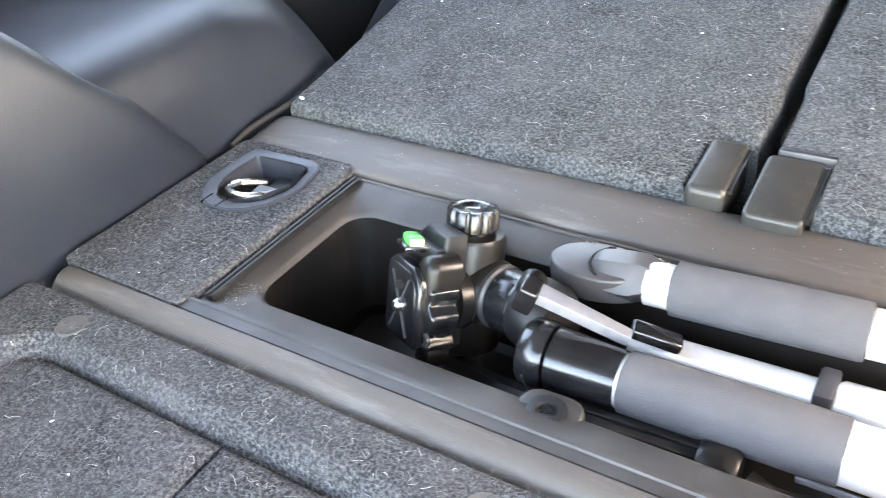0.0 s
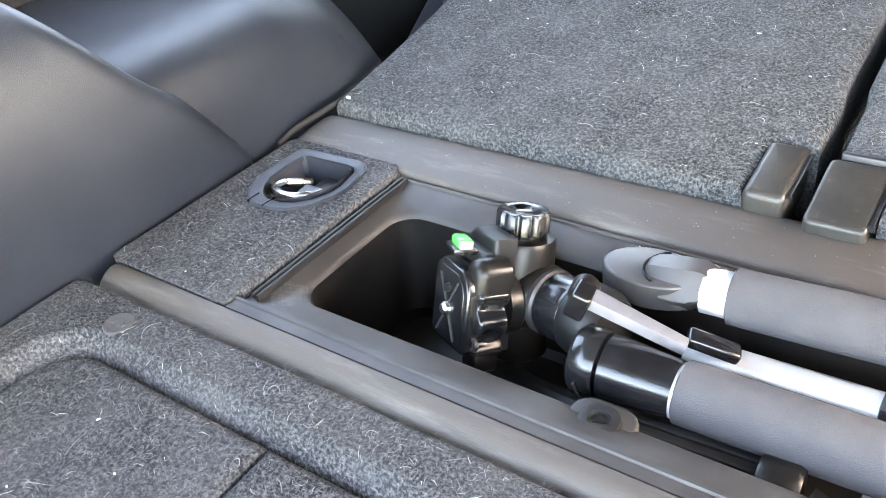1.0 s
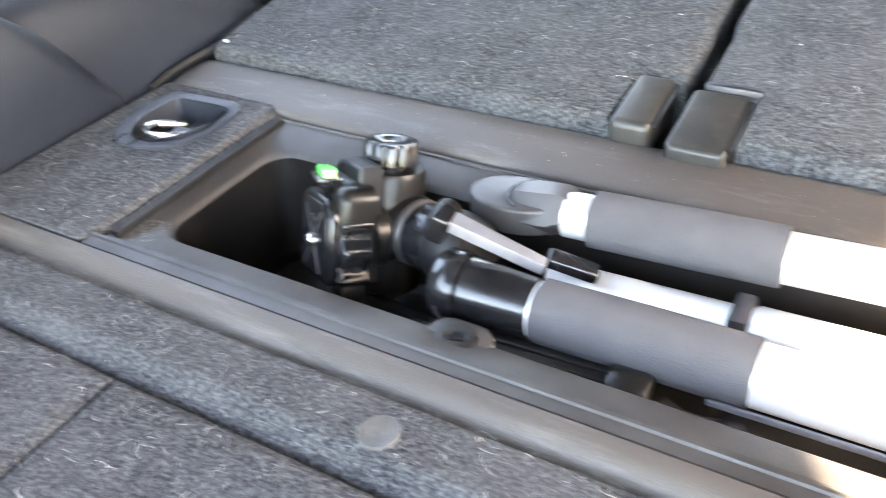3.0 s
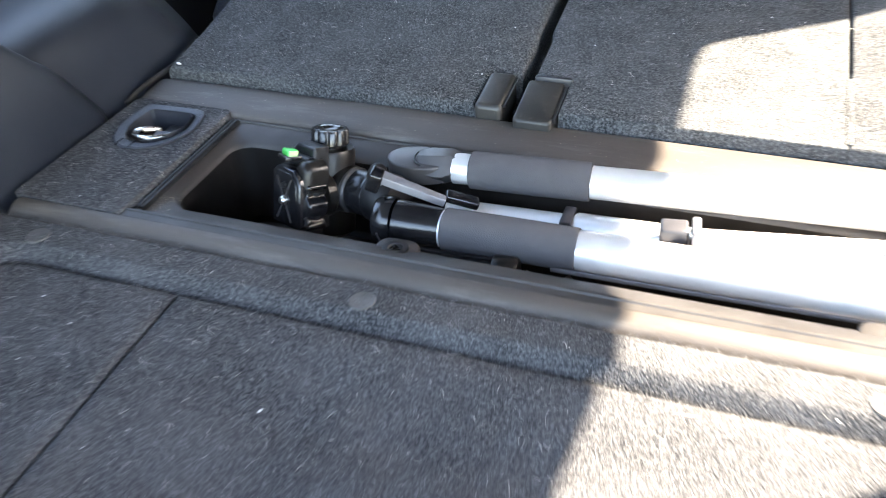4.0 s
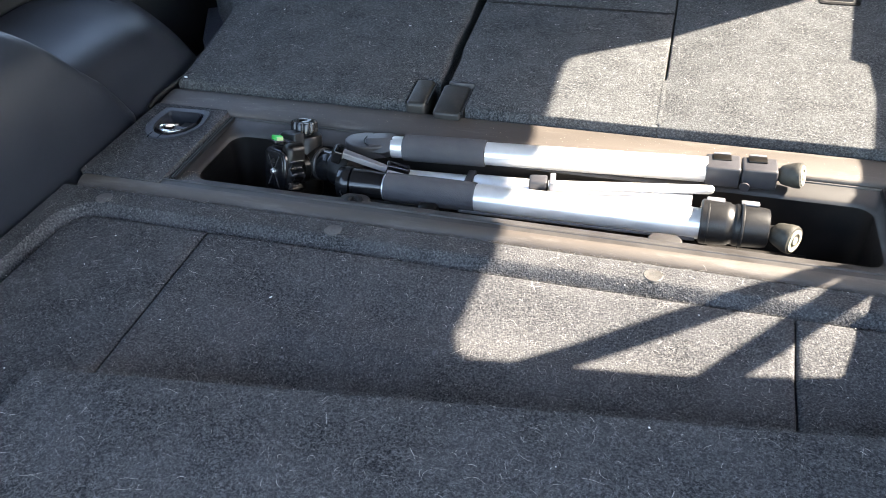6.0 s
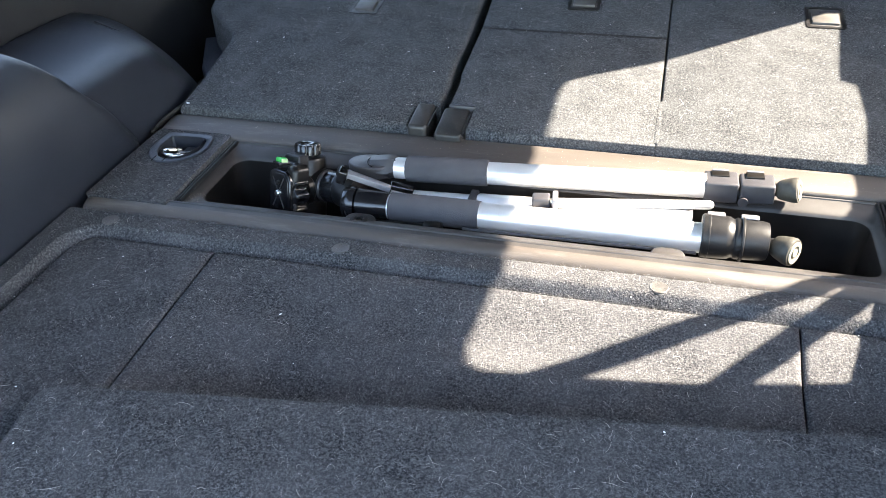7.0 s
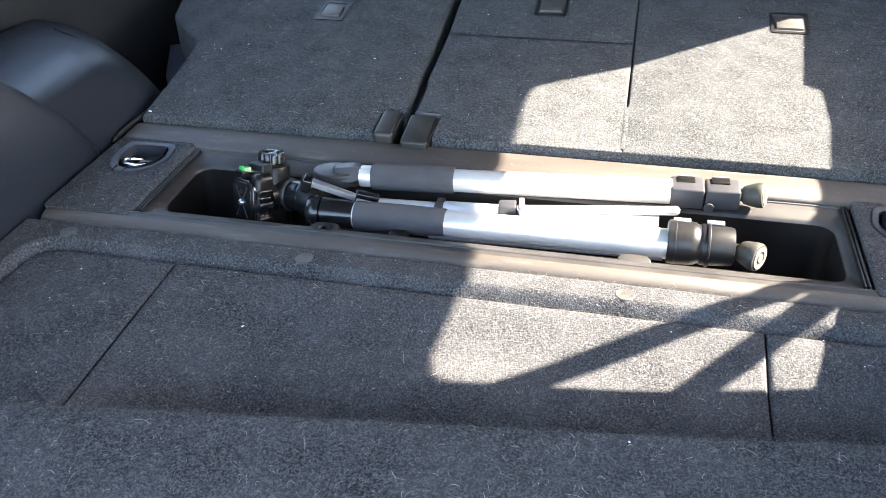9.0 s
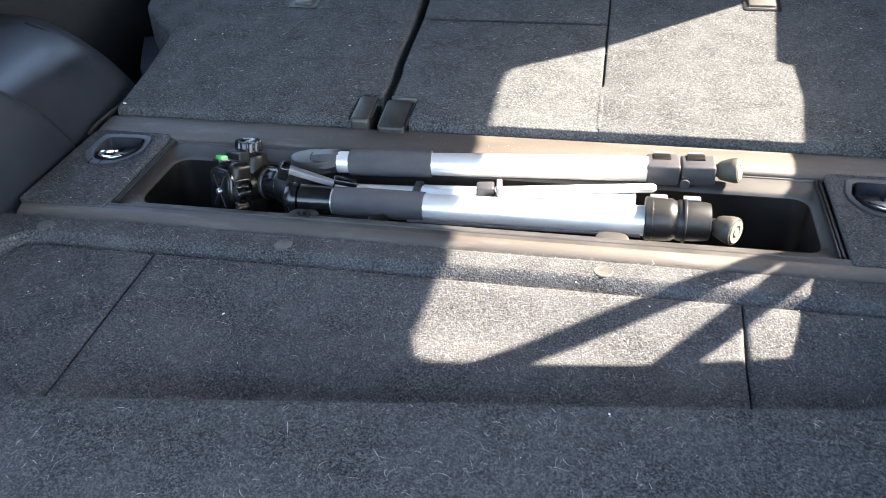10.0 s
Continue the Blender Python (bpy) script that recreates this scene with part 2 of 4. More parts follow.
# edge of the sun patch on floor and seats, carried back to the wall
SUN_OPENING = [on_floor(0.4850, -0.3815), on_floor(0.4530, -0.3865), on_floor(0.4365, -0.3780), on_floor(0.4280, -0.3520), on_floor(0.4280, -0.181), on_wall((0.438, 0.02, 0.004)),
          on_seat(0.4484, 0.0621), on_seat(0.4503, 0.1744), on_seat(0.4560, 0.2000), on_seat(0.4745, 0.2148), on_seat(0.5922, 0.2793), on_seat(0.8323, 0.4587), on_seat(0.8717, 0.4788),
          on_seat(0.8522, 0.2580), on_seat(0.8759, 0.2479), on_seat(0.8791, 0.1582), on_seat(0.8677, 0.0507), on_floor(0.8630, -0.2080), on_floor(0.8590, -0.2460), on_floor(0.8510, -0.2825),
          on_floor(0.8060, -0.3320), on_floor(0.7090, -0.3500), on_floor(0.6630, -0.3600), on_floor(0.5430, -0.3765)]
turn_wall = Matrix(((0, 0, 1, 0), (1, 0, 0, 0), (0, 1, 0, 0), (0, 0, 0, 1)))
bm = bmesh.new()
prism(bm, [(-0.95, -0.19), (1.9, -0.19), (1.9, 0.86), (-0.60, 0.86)], WALL_X - 0.004, WALL_X + 0.004, turn_wall, holes=[SUN_OPENING])
wall_right = tagged(part("wall_right", bm, BODY), "dark car body side, quarter window opening shaped for the light", "car side", kind="structure")
# two unseen bars, added to cast the slanting shadows in the sun patch
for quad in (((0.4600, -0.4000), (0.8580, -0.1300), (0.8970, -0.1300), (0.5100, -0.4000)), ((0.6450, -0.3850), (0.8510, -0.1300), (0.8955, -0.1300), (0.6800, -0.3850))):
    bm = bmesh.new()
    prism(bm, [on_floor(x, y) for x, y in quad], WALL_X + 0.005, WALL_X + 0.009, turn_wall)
    part("shadow_bar", bm, BODY, wall_right, "unseen bar added to cast a slanting shadow")
# left body side; its unseen openings are sized to let sky light in
bm = bmesh.new()
prism(bm, [(-0.95, -0.19), (1.9, -0.19), (1.9, 0.86), (-0.60, 0.86)], 2 * MID - WALL_X - 0.03, 2 * MID - WALL_X, turn_wall,
      holes=[[(-0.32, 0.28), (0.58, 0.28), (0.50, 0.76), (-0.20, 0.76)], [(0.68, 0.34), (1.75, 0.34), (1.70, 0.70), (0.68, 0.72)]])
tagged(part("wall_left", bm, BODY), "dark car body side, quarter window opening shaped for the light", "car side", kind="structure")
# unseen roof: keeps the sky out, dark so that plastics reflect little
bm = bmesh.new()
box(bm, (2 * MID - WALL_X - 0.05, -0.42, 0.862), (WALL_X + 0.05, 1.95, 0.90), 0.006)
tagged(part("ceiling", bm, HEADLINER), "unseen car roof, kept charcoal to hold reflections down", "headliner", kind="structure")
# unseen wall added in place of a windscreen, to block light from the front
bm = bmesh.new()
box(bm, (2 * MID - WALL_X - 0.03, 1.90, -0.5), (WALL_X + 0.03, 1.94, 0.86), 0.004)
tagged(part("wall_front", bm, BODY), "unseen dark wall added to keep out light from the front", "car cabin", kind="structure")
# unseen raised tailgate; length and tilt are set to cut off the high sky
bm = bmesh.new()
box(bm, (2 * MID - WALL_X + 0.04, -1.22, -0.02), (WALL_X - 0.04, 0.0, 0.02), 0.012, pose(0, -0.42, 0.885, -9, 0, 0))
tagged(part("tailgate", bm, BODY), "unseen raised tailgate, sized to block high sky light", "tailgate", kind="structure")
bm = bmesh.new()
box(bm, (2 * MID - WALL_X - 0.03, -0.95, -0.20), (WALL_X + 0.03, 1.94, -0.155), 0.004)
tagged(part("floor_pan", bm, BODY), "dark car floor pan under the boot trim", "floor pan", kind="structure")
bm = bmesh.new()
box(bm, (-0.30, -0.90, -0.15), (1.18, -0.80, -0.004), 0.012)
tagged(part("sill", bm, STRIP), "dark plastic loading sill of the boot", "sill", kind="structure")

# ---- boot floor carpet: raised rim with a shallow well for the lids ----
bm = bmesh.new()
xs = np.unique(np.concatenate([np.linspace(-0.1245, -0.06, 27), np.linspace(-0.06, 0.94, 110), np.linspace(0.94, 1.0045, 27)]))
ys = np.unique(np.concatenate([np.linspace(-0.80, -0.29, 60), np.linspace(-0.29, -0.2195, 36)]))


def well(x, y):
    d = min(x + 0.098, 0.978 - x, -0.2515 - y)
    cx, cy = x + 0.098, -0.2515 - y
    if cx < 0.05 and cy < 0.05:
        d = 0.05 - math.hypot(0.05 - cx, 0.05 - cy)
    cx = 0.978 - x
    if cx < 0.05 and cy < 0.05:
        d = 0.05 - math.hypot(0.05 - cx, 0.05 - cy)
    k = min(max(d / 0.018, 0), 1)
    k = k * k * (3 - 2 * k)
    edge = max(0, (y + 0.2275) / 0.008)
    return -0.0215 * k - 0.095 * k * min(max((-0.30 - y) / 0.1, 0), 1) - 0.006 * edge ** 2 + 0.0007 * noise.noise(Vector((x * 25, y * 25, 0)))


grid = [[bm.verts.new((x, y, well(x, y))) for x in xs] for y in ys]
for a, b in zip(grid, grid[1:]):
    for k in range(len(a) - 1):
        bm.faces.new((a[k], a[k + 1], b[k + 1], b[k]))
rim = [e for e in bm.edges if len(e.link_faces) == 1]
g = bmesh.ops.extrude_edge_only(bm, edges=rim)
for v in g["geom"]:
    if isinstance(v, bmesh.types.BMVert):
        v.co.z = -0.14
floor = tagged(part("floor", bm, CARPET), "charcoal felt boot floor carpet with a shallow well", "boot floor", kind="structure")


def lid(x0, x1, corner, nx):
    """Felt lid: a rounded-edge sheet over a grid."""
    bm = bmesh.new()
    y0, y1, r = -0.79, -0.2665, 0.035
    gx = [x0, x0 + 0.0008, x0 + 0.0028, *np.linspace(x0 + 0.006, x1 - 0.006, nx), x1 - 0.0028, x1 - 0.0008, x1]
    gy = [y1, y1 - 0.0008, y1 - 0.0028, *np.linspace(y1 - 0.006, y0, 44)]
    rows = []
    for j, y in enumerate(gy):
        row = []
        for i, x in enumerate(gx):
            e = min(x - x0, x1 - x, y1 - y)
            px, py = x, y
            for side, cx in (("left", x0 + r), ("right", x1 - r)):
                inside = x < cx if side == "left" else x > cx
                if corner == side and inside and y > y1 - r:
                    # squeeze the square corner onto the round one
                    dx, dy = x - cx, y - (y1 - r)
                    big = max(abs(dx), abs(dy))
                    ln = math.hypot(dx, dy)
                    if ln > 0:
                        px, py = cx + dx * big / ln, y1 - r + dy * big / ln
                    e = r - big
            drop = 0.0035 * max(0.0, 1 - e / 0.006) ** 2
            px -= 0.0055 * max(0.0, 1 - abs(px - 0.105) / 0.06) * min(max((py + 0.52) / 0.255, 0), 1)
            row.append(bm.verts.new((px, py, -0.0095 - drop + sag(px, py) + 0.0005 * noise.noise(Vector((px * 18, py * 18, 3))))))
        rows.append(row)
    for p, q in zip(rows, rows[1:]):
        for k in range(len(p) - 1):
            bm.faces.new((p[k], p[k + 1], q[k + 1], q[k]))
    g = bmesh.ops.extrude_edge_only(bm, edges=[e for e in bm.edges if len(e.link_faces) == 1])
    for v in g["geom"]:
        if isinstance(v, bmesh.types.BMVert):
            v.co.z -= 0.012
    part("floor_lid", bm, CARPET, floor)


lid(-0.083, 0.1038, "left", 26)
lid(0.1062, 0.7630, "", 80)
lid(0.7650, 0.963, "right", 26)

# snap buttons in the carpet rim
for x in (-0.054, 0.254, 0.620, 0.934):
    bm = bmesh.new()
    lathe(bm, Matrix.Translation((x, -0.2435, -0.004)) @ pose(0, 0, 0, 0, -90, 0), [(0, 0.0105), (0.0043, 0.0105), (0.0050, 0.0098), (0.0046, 0.008), (0.0040, 0.0005)], n=20)
    tagged(part("carpet_button", bm, BUTTON), "round grey plastic fastener sunk in the boot carpet", "fastener", "carpet fasteners")

# loose carpeted board, lying slightly askew
turn = pose(0.0655, -0.5385, 0, 0, 0, 7.55)
bm = bmesh.new()
prism(bm, [(0, -0.30), (0.925, -0.30), (0.925, 0), (0.02, 0), (0.006, -0.005), (0, -0.02)], -0.0085, 0.0200, turn, bevel=0.006, seg=4)
tagged(part("carpet_board", bm, CARPET), "loose charcoal felt covered board lying askew on the boot floor", "carpet board")


# ---- side trims ----
def side_trim(m, name):
    base = thing(name, "moulded dark grey grained plastic wheel arch trim", "side trim")
    rear = [(-0.134, -0.06), (-0.133, -0.006), (-0.127, 0.045), (-0.127, 0.09), (-0.133, 0.13), (-0.150, 0.168), (-0.185, 0.192), (-0.25, 0.205), (-0.345, 0.21)]
    bm = bmesh.new()
    rows = []
    for y0, ins in ((-0.93, 0), (-0.7, 0), (-0.4, 0), (-0.2, 0), (-0.06, 0), (-0.050, 0.0006), (-0.042, 0.003), (-0.036, 0.0075), (-0.031, 0.014), (-0.028, 0.024)):
        rows.append([m @ Vector((p.x - ins, y0 - 0.76 * max(p.z, 0), p.z - ins * min(max((p.z - 0.08) / 0.04, 0), 1))) for p in smooth_line([(x, 0, z) for x, z in rear])])
    sweep(bm, rows, cap=False)
    part("rear_panel", bm, TRIM, base, smooth=60)
    p0 = [(-0.140, -0.06), (-0.140, -0.006), (-0.140, 0.03), (-0.145, 0.063), (-0.158, 0.086), (-0.19, 0.098), (-0.25, 0.104), (-0.30, 0.107), (-0.345, 0.108)]
    p1 = [(-0.141, -0.06), (-0.141, -0.006), (-0.143, 0.02), (-0.152, 0.045), (-0.171, 0.070), (-0.204, 0.090), (-0.25, 0.098), (-0.30, 0.104), (-0.345, 0.105)]
    p2 = [(-0.143, -0.06), (-0.143, -0.008), (-0.145, 0.004), (-0.172, 0.033), (-0.197, 0.053), (-0.225, 0.071), (-0.260, 0.088), (-0.30, 0.098), (-0.345, 0.101)]
    p3 = [(-0.150, -0.06), (-0.150, -0.012), (-0.150, -0.004), (-0.178, 0.025), (-0.203, 0.044), (-0.231, 0.061), (-0.264, 0.077), (-0.30, 0.088), (-0.345, 0.092)]
    bm = bmesh.new()
    rows = []
    for y0, pr in ((-0.22, p0), (0.03, p0), (0.10, p1), (0.158, p2), (0.164, p3)):
        rows.append([m @ Vector((p.x, y0, p.z)) for p in smooth_line([(x, 0, z * (1.13 if z > 0 else 1)) for x, z in pr])])
    rows.append([m @ Vector((p.x - 0.03, 0.168, min(p.z, 0.03) - 0.05)) for p in smooth_line([(x, 0, z) for x, z in p3])])
    sweep(bm, rows, cap=False)
    hump = part("arch_hump", bm, TRIM, base, smooth=60)
    # shadow-gap seam of the end cap
    bm = bmesh.new()
    rope(bm, [m @ Vector(q) for q in smooth_line([(-0.285, 0.126, 0.1125), (-0.25, 0.117, 0.1065), (-0.215, 0.113, 0.0955), (-0.18, 0.113, 0.0738), (-0.158, 0.117, 0.0445)])], 0.0017, 6)
    part("cap_seam", bm, SEAL, hump, "dark seam of the end cap")
    return base


left_trim = side_trim(Matrix(), "side_trim")
bm = bmesh.new()
rope(bm, smooth_line([(-0.1275, -0.338, 0.100), (-0.1270, -0.330, 0.097), (-0.1265, -0.325, 0.087), (-0.1265, -0.330, 0.078), (-0.1265, -0.340, 0.077)], 5), 0.0012, 6)
part("finger_flap", bm, BODY, left_trim, "small curved flap outline")
side_trim(mirror_x, "side_trim")

# door-side darkness beyond the arch: seat bolster panel
bm = bmesh.new()
prism(bm, [(-0.20, 0.27), (-0.150, 0.20), (-0.145, 0.26), (-0.160, 0.36), (-0.225, 0.42), (-0.26, 0.40)], -0.16, -0.012, bevel=0.006)
tagged(part("bolster_panel", bm, TRIM), "dark plastic bolster panel beside the folded seat", "side panel")


# ---- trim strips ----
def strip_bar(name, prof, x0, x1, label):
    bm = bmesh.new()
    rows = []
    for x, k in ((x0, 0.0), (x0 + 0.003, 0.6), (x0 + 0.008, 0.93), (x0 + 0.014, 1.0), (x1 - 0.014, 1.0), (x1 - 0.008, 0.93), (x1 - 0.003, 0.6), (x1, 0.0)):
        rows.append([(x, y, z * 1.0 - (1 - k) * 0.006) for y, z in prof])
    sweep(bm, rows)
    return tagged(part(name, bm, STRIP), label, "trim strip", kind="structure")


strip_bar("trim_far", [(0.052, -0.03), (0.052, 0.0015), (0.047, 0.004), (0.040, 0.0048), (0.020, 0.004), (0.008, 0.0024), (0.0008, 0.0008), (-0.0018, -0.001), (-0.0033, -0.004), (-0.0033, -0.03)],
          -0.127, 1.007, "wide brown-black plastic trim strip before the seats")
strip_bar("trim_near", [(-0.1990, -0.03), (-0.1990, 0.0012), (-0.2002, 0.0026), (-0.2045, 0.0028), (-0.2095, 0.0012), (-0.2145, -0.0025), (-0.2178, -0.0075), (-0.2190, -0.013), (-0.2192, -0.03)],
          -0.117, 0.997, "rounded brown-black plastic trim strip along the tray")

# ---- tie-down panels and anchors ----
SHIELD = [(-0.099, -0.017), (-0.093, -0.0135), (-0.040, -0.0115), (-0.030, -0.0135), (-0.0235, -0.021), (-0.018, -0.050), (-0.020, -0.064), (-0.028, -0.082), (-0.040, -0.094),
          (-0.054, -0.100), (-0.072, -0.1005), (-0.084, -0.095), (-0.094, -0.083), (-0.1005, -0.066), (-0.1015, -0.040)]
CENTRE = (-0.060, -0.054)


def shrink(k, dx=0.0, dy=0.0):
    return [(CENTRE[0] + (x - CENTRE[0]) * k + dx, CENTRE[1] + (y - CENTRE[1]) * k + dy) for x, y in SHIELD]


def tie_down(m):
    bm = bmesh.new()
    prism(bm, rounded(-0.1215, -0.1980, -0.0035, -0.001, 0.007), -0.05, 0.0035, m, holes=[shrink(0.97)], bevel=0.0025, seg=3)
    tagged(part("side_carpet", bm, CARPET), "charcoal felt side panel beside the storage tray", "felt panel", "side felt panels")
    base = thing("tie_down", "recessed grey plastic tie-down cup with a steel ring", "tie-down", "tie-downs")
    bm = bmesh.new()
    loops = [[m @ Vector((x, y, z)) for x, y in shrink(k, dx, dy)] for k, z, dx, dy in (
        (1.0, 0.0010, 0, 0), (1.0, 0.0050, 0, 0), (0.965, 0.0060, 0, 0), (0.80, 0.0055, 0.001, 0.001), (0.77, 0.0048, 0.001, 0.001), (0.76, 0.001, 0.001, 0.001))]
    loft(bm, loops)
    part("lip", bm, CUPMAT, base, "smooth grey lip", smooth=28)
    bm = bmesh.new()
    inner = [(-0.0965, -0.062), (-0.0905, -0.026), (-0.0875, -0.0235), (-0.041, -0.0220), (-0.0365, -0.0250), (-0.0330, -0.048), (-0.0430, -0.073), (-0.0520, -0.081), (-0.0640, -0.086), (-0.0820, -0.083), (-0.0900, -0.076)]
    loft(bm, [[m @ Vector((x + dx, y, z)) for x, y in inner] for z, dx in ((0.0046, 0), (0.001, 0.0005))] +
         [[m @ Vector((-0.063 + (x + 0.063) * k, -0.052 + (y + 0.052) * k, z)) for x, y in inner] for k, z in ((0.93, -0.027), (0.85, -0.030))], close=True)
    part("cup", bm, CUPMAT, base, smooth=20)
    bm = bmesh.new()
    ring = smooth_line([(-0.072, -0.036, -0.010), (-0.082, -0.054, -0.003), (-0.079, -0.070, 0.0005), (-0.061, -0.0745, 0.001), (-0.046, -0.065, 0.0), (-0.041, -0.052, -0.003)], 5)
    rope(bm, [m @ p for p in ring], 0.0034, 8)
    part("ring", bm, STEEL, base, "bright steel ring")
    bm = bmesh.new()
    box(bm, (-0.069, -0.060, -0.006), (-0.041, -0.046, 0.0), 0.002, m @ pose(0, 0, 0, 6, 0, 0))
    part("ring_clip", bm, LEVER, base, "grey metal clip")
    bm = bmesh.new()
    box(bm, (-0.066, -0.046, -0.020), (-0.036, -0.026, -0.009), 0.002, m)
    part("hinge_block", bm, MATT, base, "black hinge block")
    bm = bmesh.new()
    for x in (-0.0795, -0.0635):
        box(bm, (x, -0.0995, 0.0048), (x + 0.0009, -0.0865, 0.0063), 0, m)
    part("lip_joint", bm, BLACK, base, "dark joint in the lip")


tie_down(Matrix())
tie_down(mirror_x)

# rubber lip at the ends of the far strip
for m in (Matrix(), mirror_x):
    bm = bmesh.new()
    rope(bm, [m @ Vector(p) for p in smooth_line([(-0.131, -0.012, 0.0), (-0.1285, 0.012, 0.006), (-0.122, 0.040, 0.010), (-0.1175, 0.062, 0.012), (-0.1165, 0.088, 0.012)], 5)], 0.0023, 10, 1.3)
    tagged(part("rubber_seal", bm, SEAL), "dark rubber seal curling along the wheel arch trim", "rubber seal", "rubber seals")

# ---- storage tray ----
tray = thing("storage_tray", "long black plastic storage tray sunk in the boot floor", "storage tray")
bm = bmesh.new()
sweep(bm, [[(x, y, z) for y, z in ((-0.1853, -0.03), (-0.1853, 0.0000), (-0.1864, 0.0014), (-0.1884, 0.0014), (-0.1894, 0.0002), (-0.1972, 0.0004), (-0.1984, -0.0010), (-0.1984, -0.03))] for x in (-0.003, 0.883)])
part("flange", bm, RIMMAT, tray, "smooth black flange")


def rect(x0, y0, x1, y1, r, z):
    return [(x, y, z) for x, y in rounded(x0, y0, x1, y1, r, 6)]


bm = bmesh.new()
loft(bm, [rect(-0.001, -0.1850, 0.881, -0.0058, 0.003, -0.03), rect(-0.001, -0.1850, 0.881, -0.0058, 0.003, -0.0045), rect(0.001, -0.1835, 0.879, -0.0070, 0.003, -0.0035),
          rect(0.004, -0.1800, 0.876, -0.0086, 0.004, -0.0040), rect(0.0045, -0.1795, 0.8755, -0.0091, 0.004, -0.0055), rect(0.008, -0.1760, 0.872, -0.0225, 0.006, -0.0066),
          rect(0.0155, -0.1590, 0.8665, -0.0300, 0.018, -0.0125), rect(0.0175, -0.1570, 0.8645, -0.0320, 0.020, -0.0140), rect(0.0190, -0.1555, 0.8630, -0.0335, 0.021, -0.0175)])
part("tray_rim", bm, RIMMAT, tray, "dusty brown-black rim, lighter where light falls")
# bin in the darker tone, which carries the shade inside it
bm = bmesh.new()
loft(bm, [rect(0.0190, -0.1555, 0.8630, -0.0335, 0.021, -0.0175), rect(0.0230, -0.1510, 0.8590, -0.0385, 0.021, -0.090), rect(0.0260, -0.1480, 0.8560, -0.0415, 0.020, -0.0965), rect(0.034, -0.140, 0.848, -0.0495, 0.016, -0.099)], close=True)
part("bin", bm, TRAYMAT, tray, "deep black bin, darkened for its shade")
for x in (0.0015, 0.8715):
    for k in (0.0, 0.0042):
        bm = bmesh.new()
        box(bm, (x + k, -0.1785, -0.007), (x + k + 0.0026, -0.0095, -0.0008), 0.0008)
        part("ridge", bm, MATT, tray)
for x in (0.2475, 0.6275):
    boss = bmesh.new()
    prism(boss, rounded(x - 0.0200, -0.180, x + 0.0200, -0.1455, 0.013, 6), -0.045, -0.0115, bevel=0.003, seg=3)
    boss = part("screw_boss", boss, RIMMAT, tray, "raised black plastic screw boss")
    if x > 0.5:
        continue
    bm = bmesh.new()
    lathe(bm, Matrix.Translation((x, -0.1625, -0.0118)) @ pose(0, 0, 0, 0, -90, 0), [(0, 0.0118), (0.0022, 0.0114), (0.0026, 0.0105), (0.0026, 0.0065), (0.0006, 0.0055)], n=24)
    part("screw_head", bm, MATT, boss)
    bm = bmesh.new()
    m = Matrix.Translation((x, -0.1625, -0.0110)) @ pose(0, 0, 0, 0, 0, 25)
    prism(bm, [(0.0045 * math.cos(radians(a)), 0.0045 * math.sin(radians(a))) for a in (90, 210, 330)], 0, 0.0018, m)
    part("screw_socket", bm, BLACK, boss, "dark three-cornered socket")
bm = bmesh.new()
prism(bm, rounded(0.036, -0.138, 0.846, -0.0515, 0.015, 6), -0.0985, -0.0965, bevel=0.0008)
part("bin_floor", bm, RIMMAT, tray, "dusty brown bin floor")
bm = bmesh.new()
box(bm, (0.19, -0.062, -0.097), (0.80, -0.054, -0.082), 0.002)
part("floor_rib", bm, TRAYMAT, tray)

# tools lying in the tray under the legs
tool = thing("wheel_wrench", "black plastic-sleeved tool bar lying in the tray", "tool")
bm = bmesh.new()
m = axis_frame((0.247, -0.1435, -0.033), (0.340, -0.1415, -0.031))
box(bm, (0, -0.011, -0.009), (0.082, 0.011, 0.006), 0.003, m)
part("sleeve", bm, MATT, tool)
for k in (-0.004, 0.004):
    bm = bmesh.new()
    box(bm, (0.004, k - 0.0012, 0.0055), (0.080, k + 0.0012, 0.0078), 0.0006, m)
    part("sleeve_rib", bm, MATT, tool)
bm = bmesh.new()
lathe(bm, m, [(0.080, 0.0125), (0.0815, 0.0135), (0.099, 0.0135), (0.102, 0.0115)], n=20)
part("socket_end", bm, BROWNHEAD, tool, "smoky plastic end cap")
bm = bmesh.new()
rope(bm, smooth_line([(0.352, -0.139, -0.036), (0.366, -0.141, -0.040), (0.384, -0.139, -0.040), (0.394, -0.132, -0.038)], 5), 0.008, 10, 0.7)
part("hook", bm, GREYCAST, tool, "grey metal hook end")
bm = bmesh.new()
rope(bm, smooth_line([(0.11, -0.080, -0.086), (0.18, -0.112, -0.064), (0.256, -0.140, -0.036)], 5), 0.009, 10)
part("shaft", bm, MATT, tool)

# ---- folded seat backs ----
def seat_panel(bm, pts, thick=0.07, bevel=0.009):
    vs = prism(bm, pts, -thick, 0.0, bevel=bevel, seg=3)
    for v in vs:
        v.co.z += seat_z(v.co.y)
    return bm


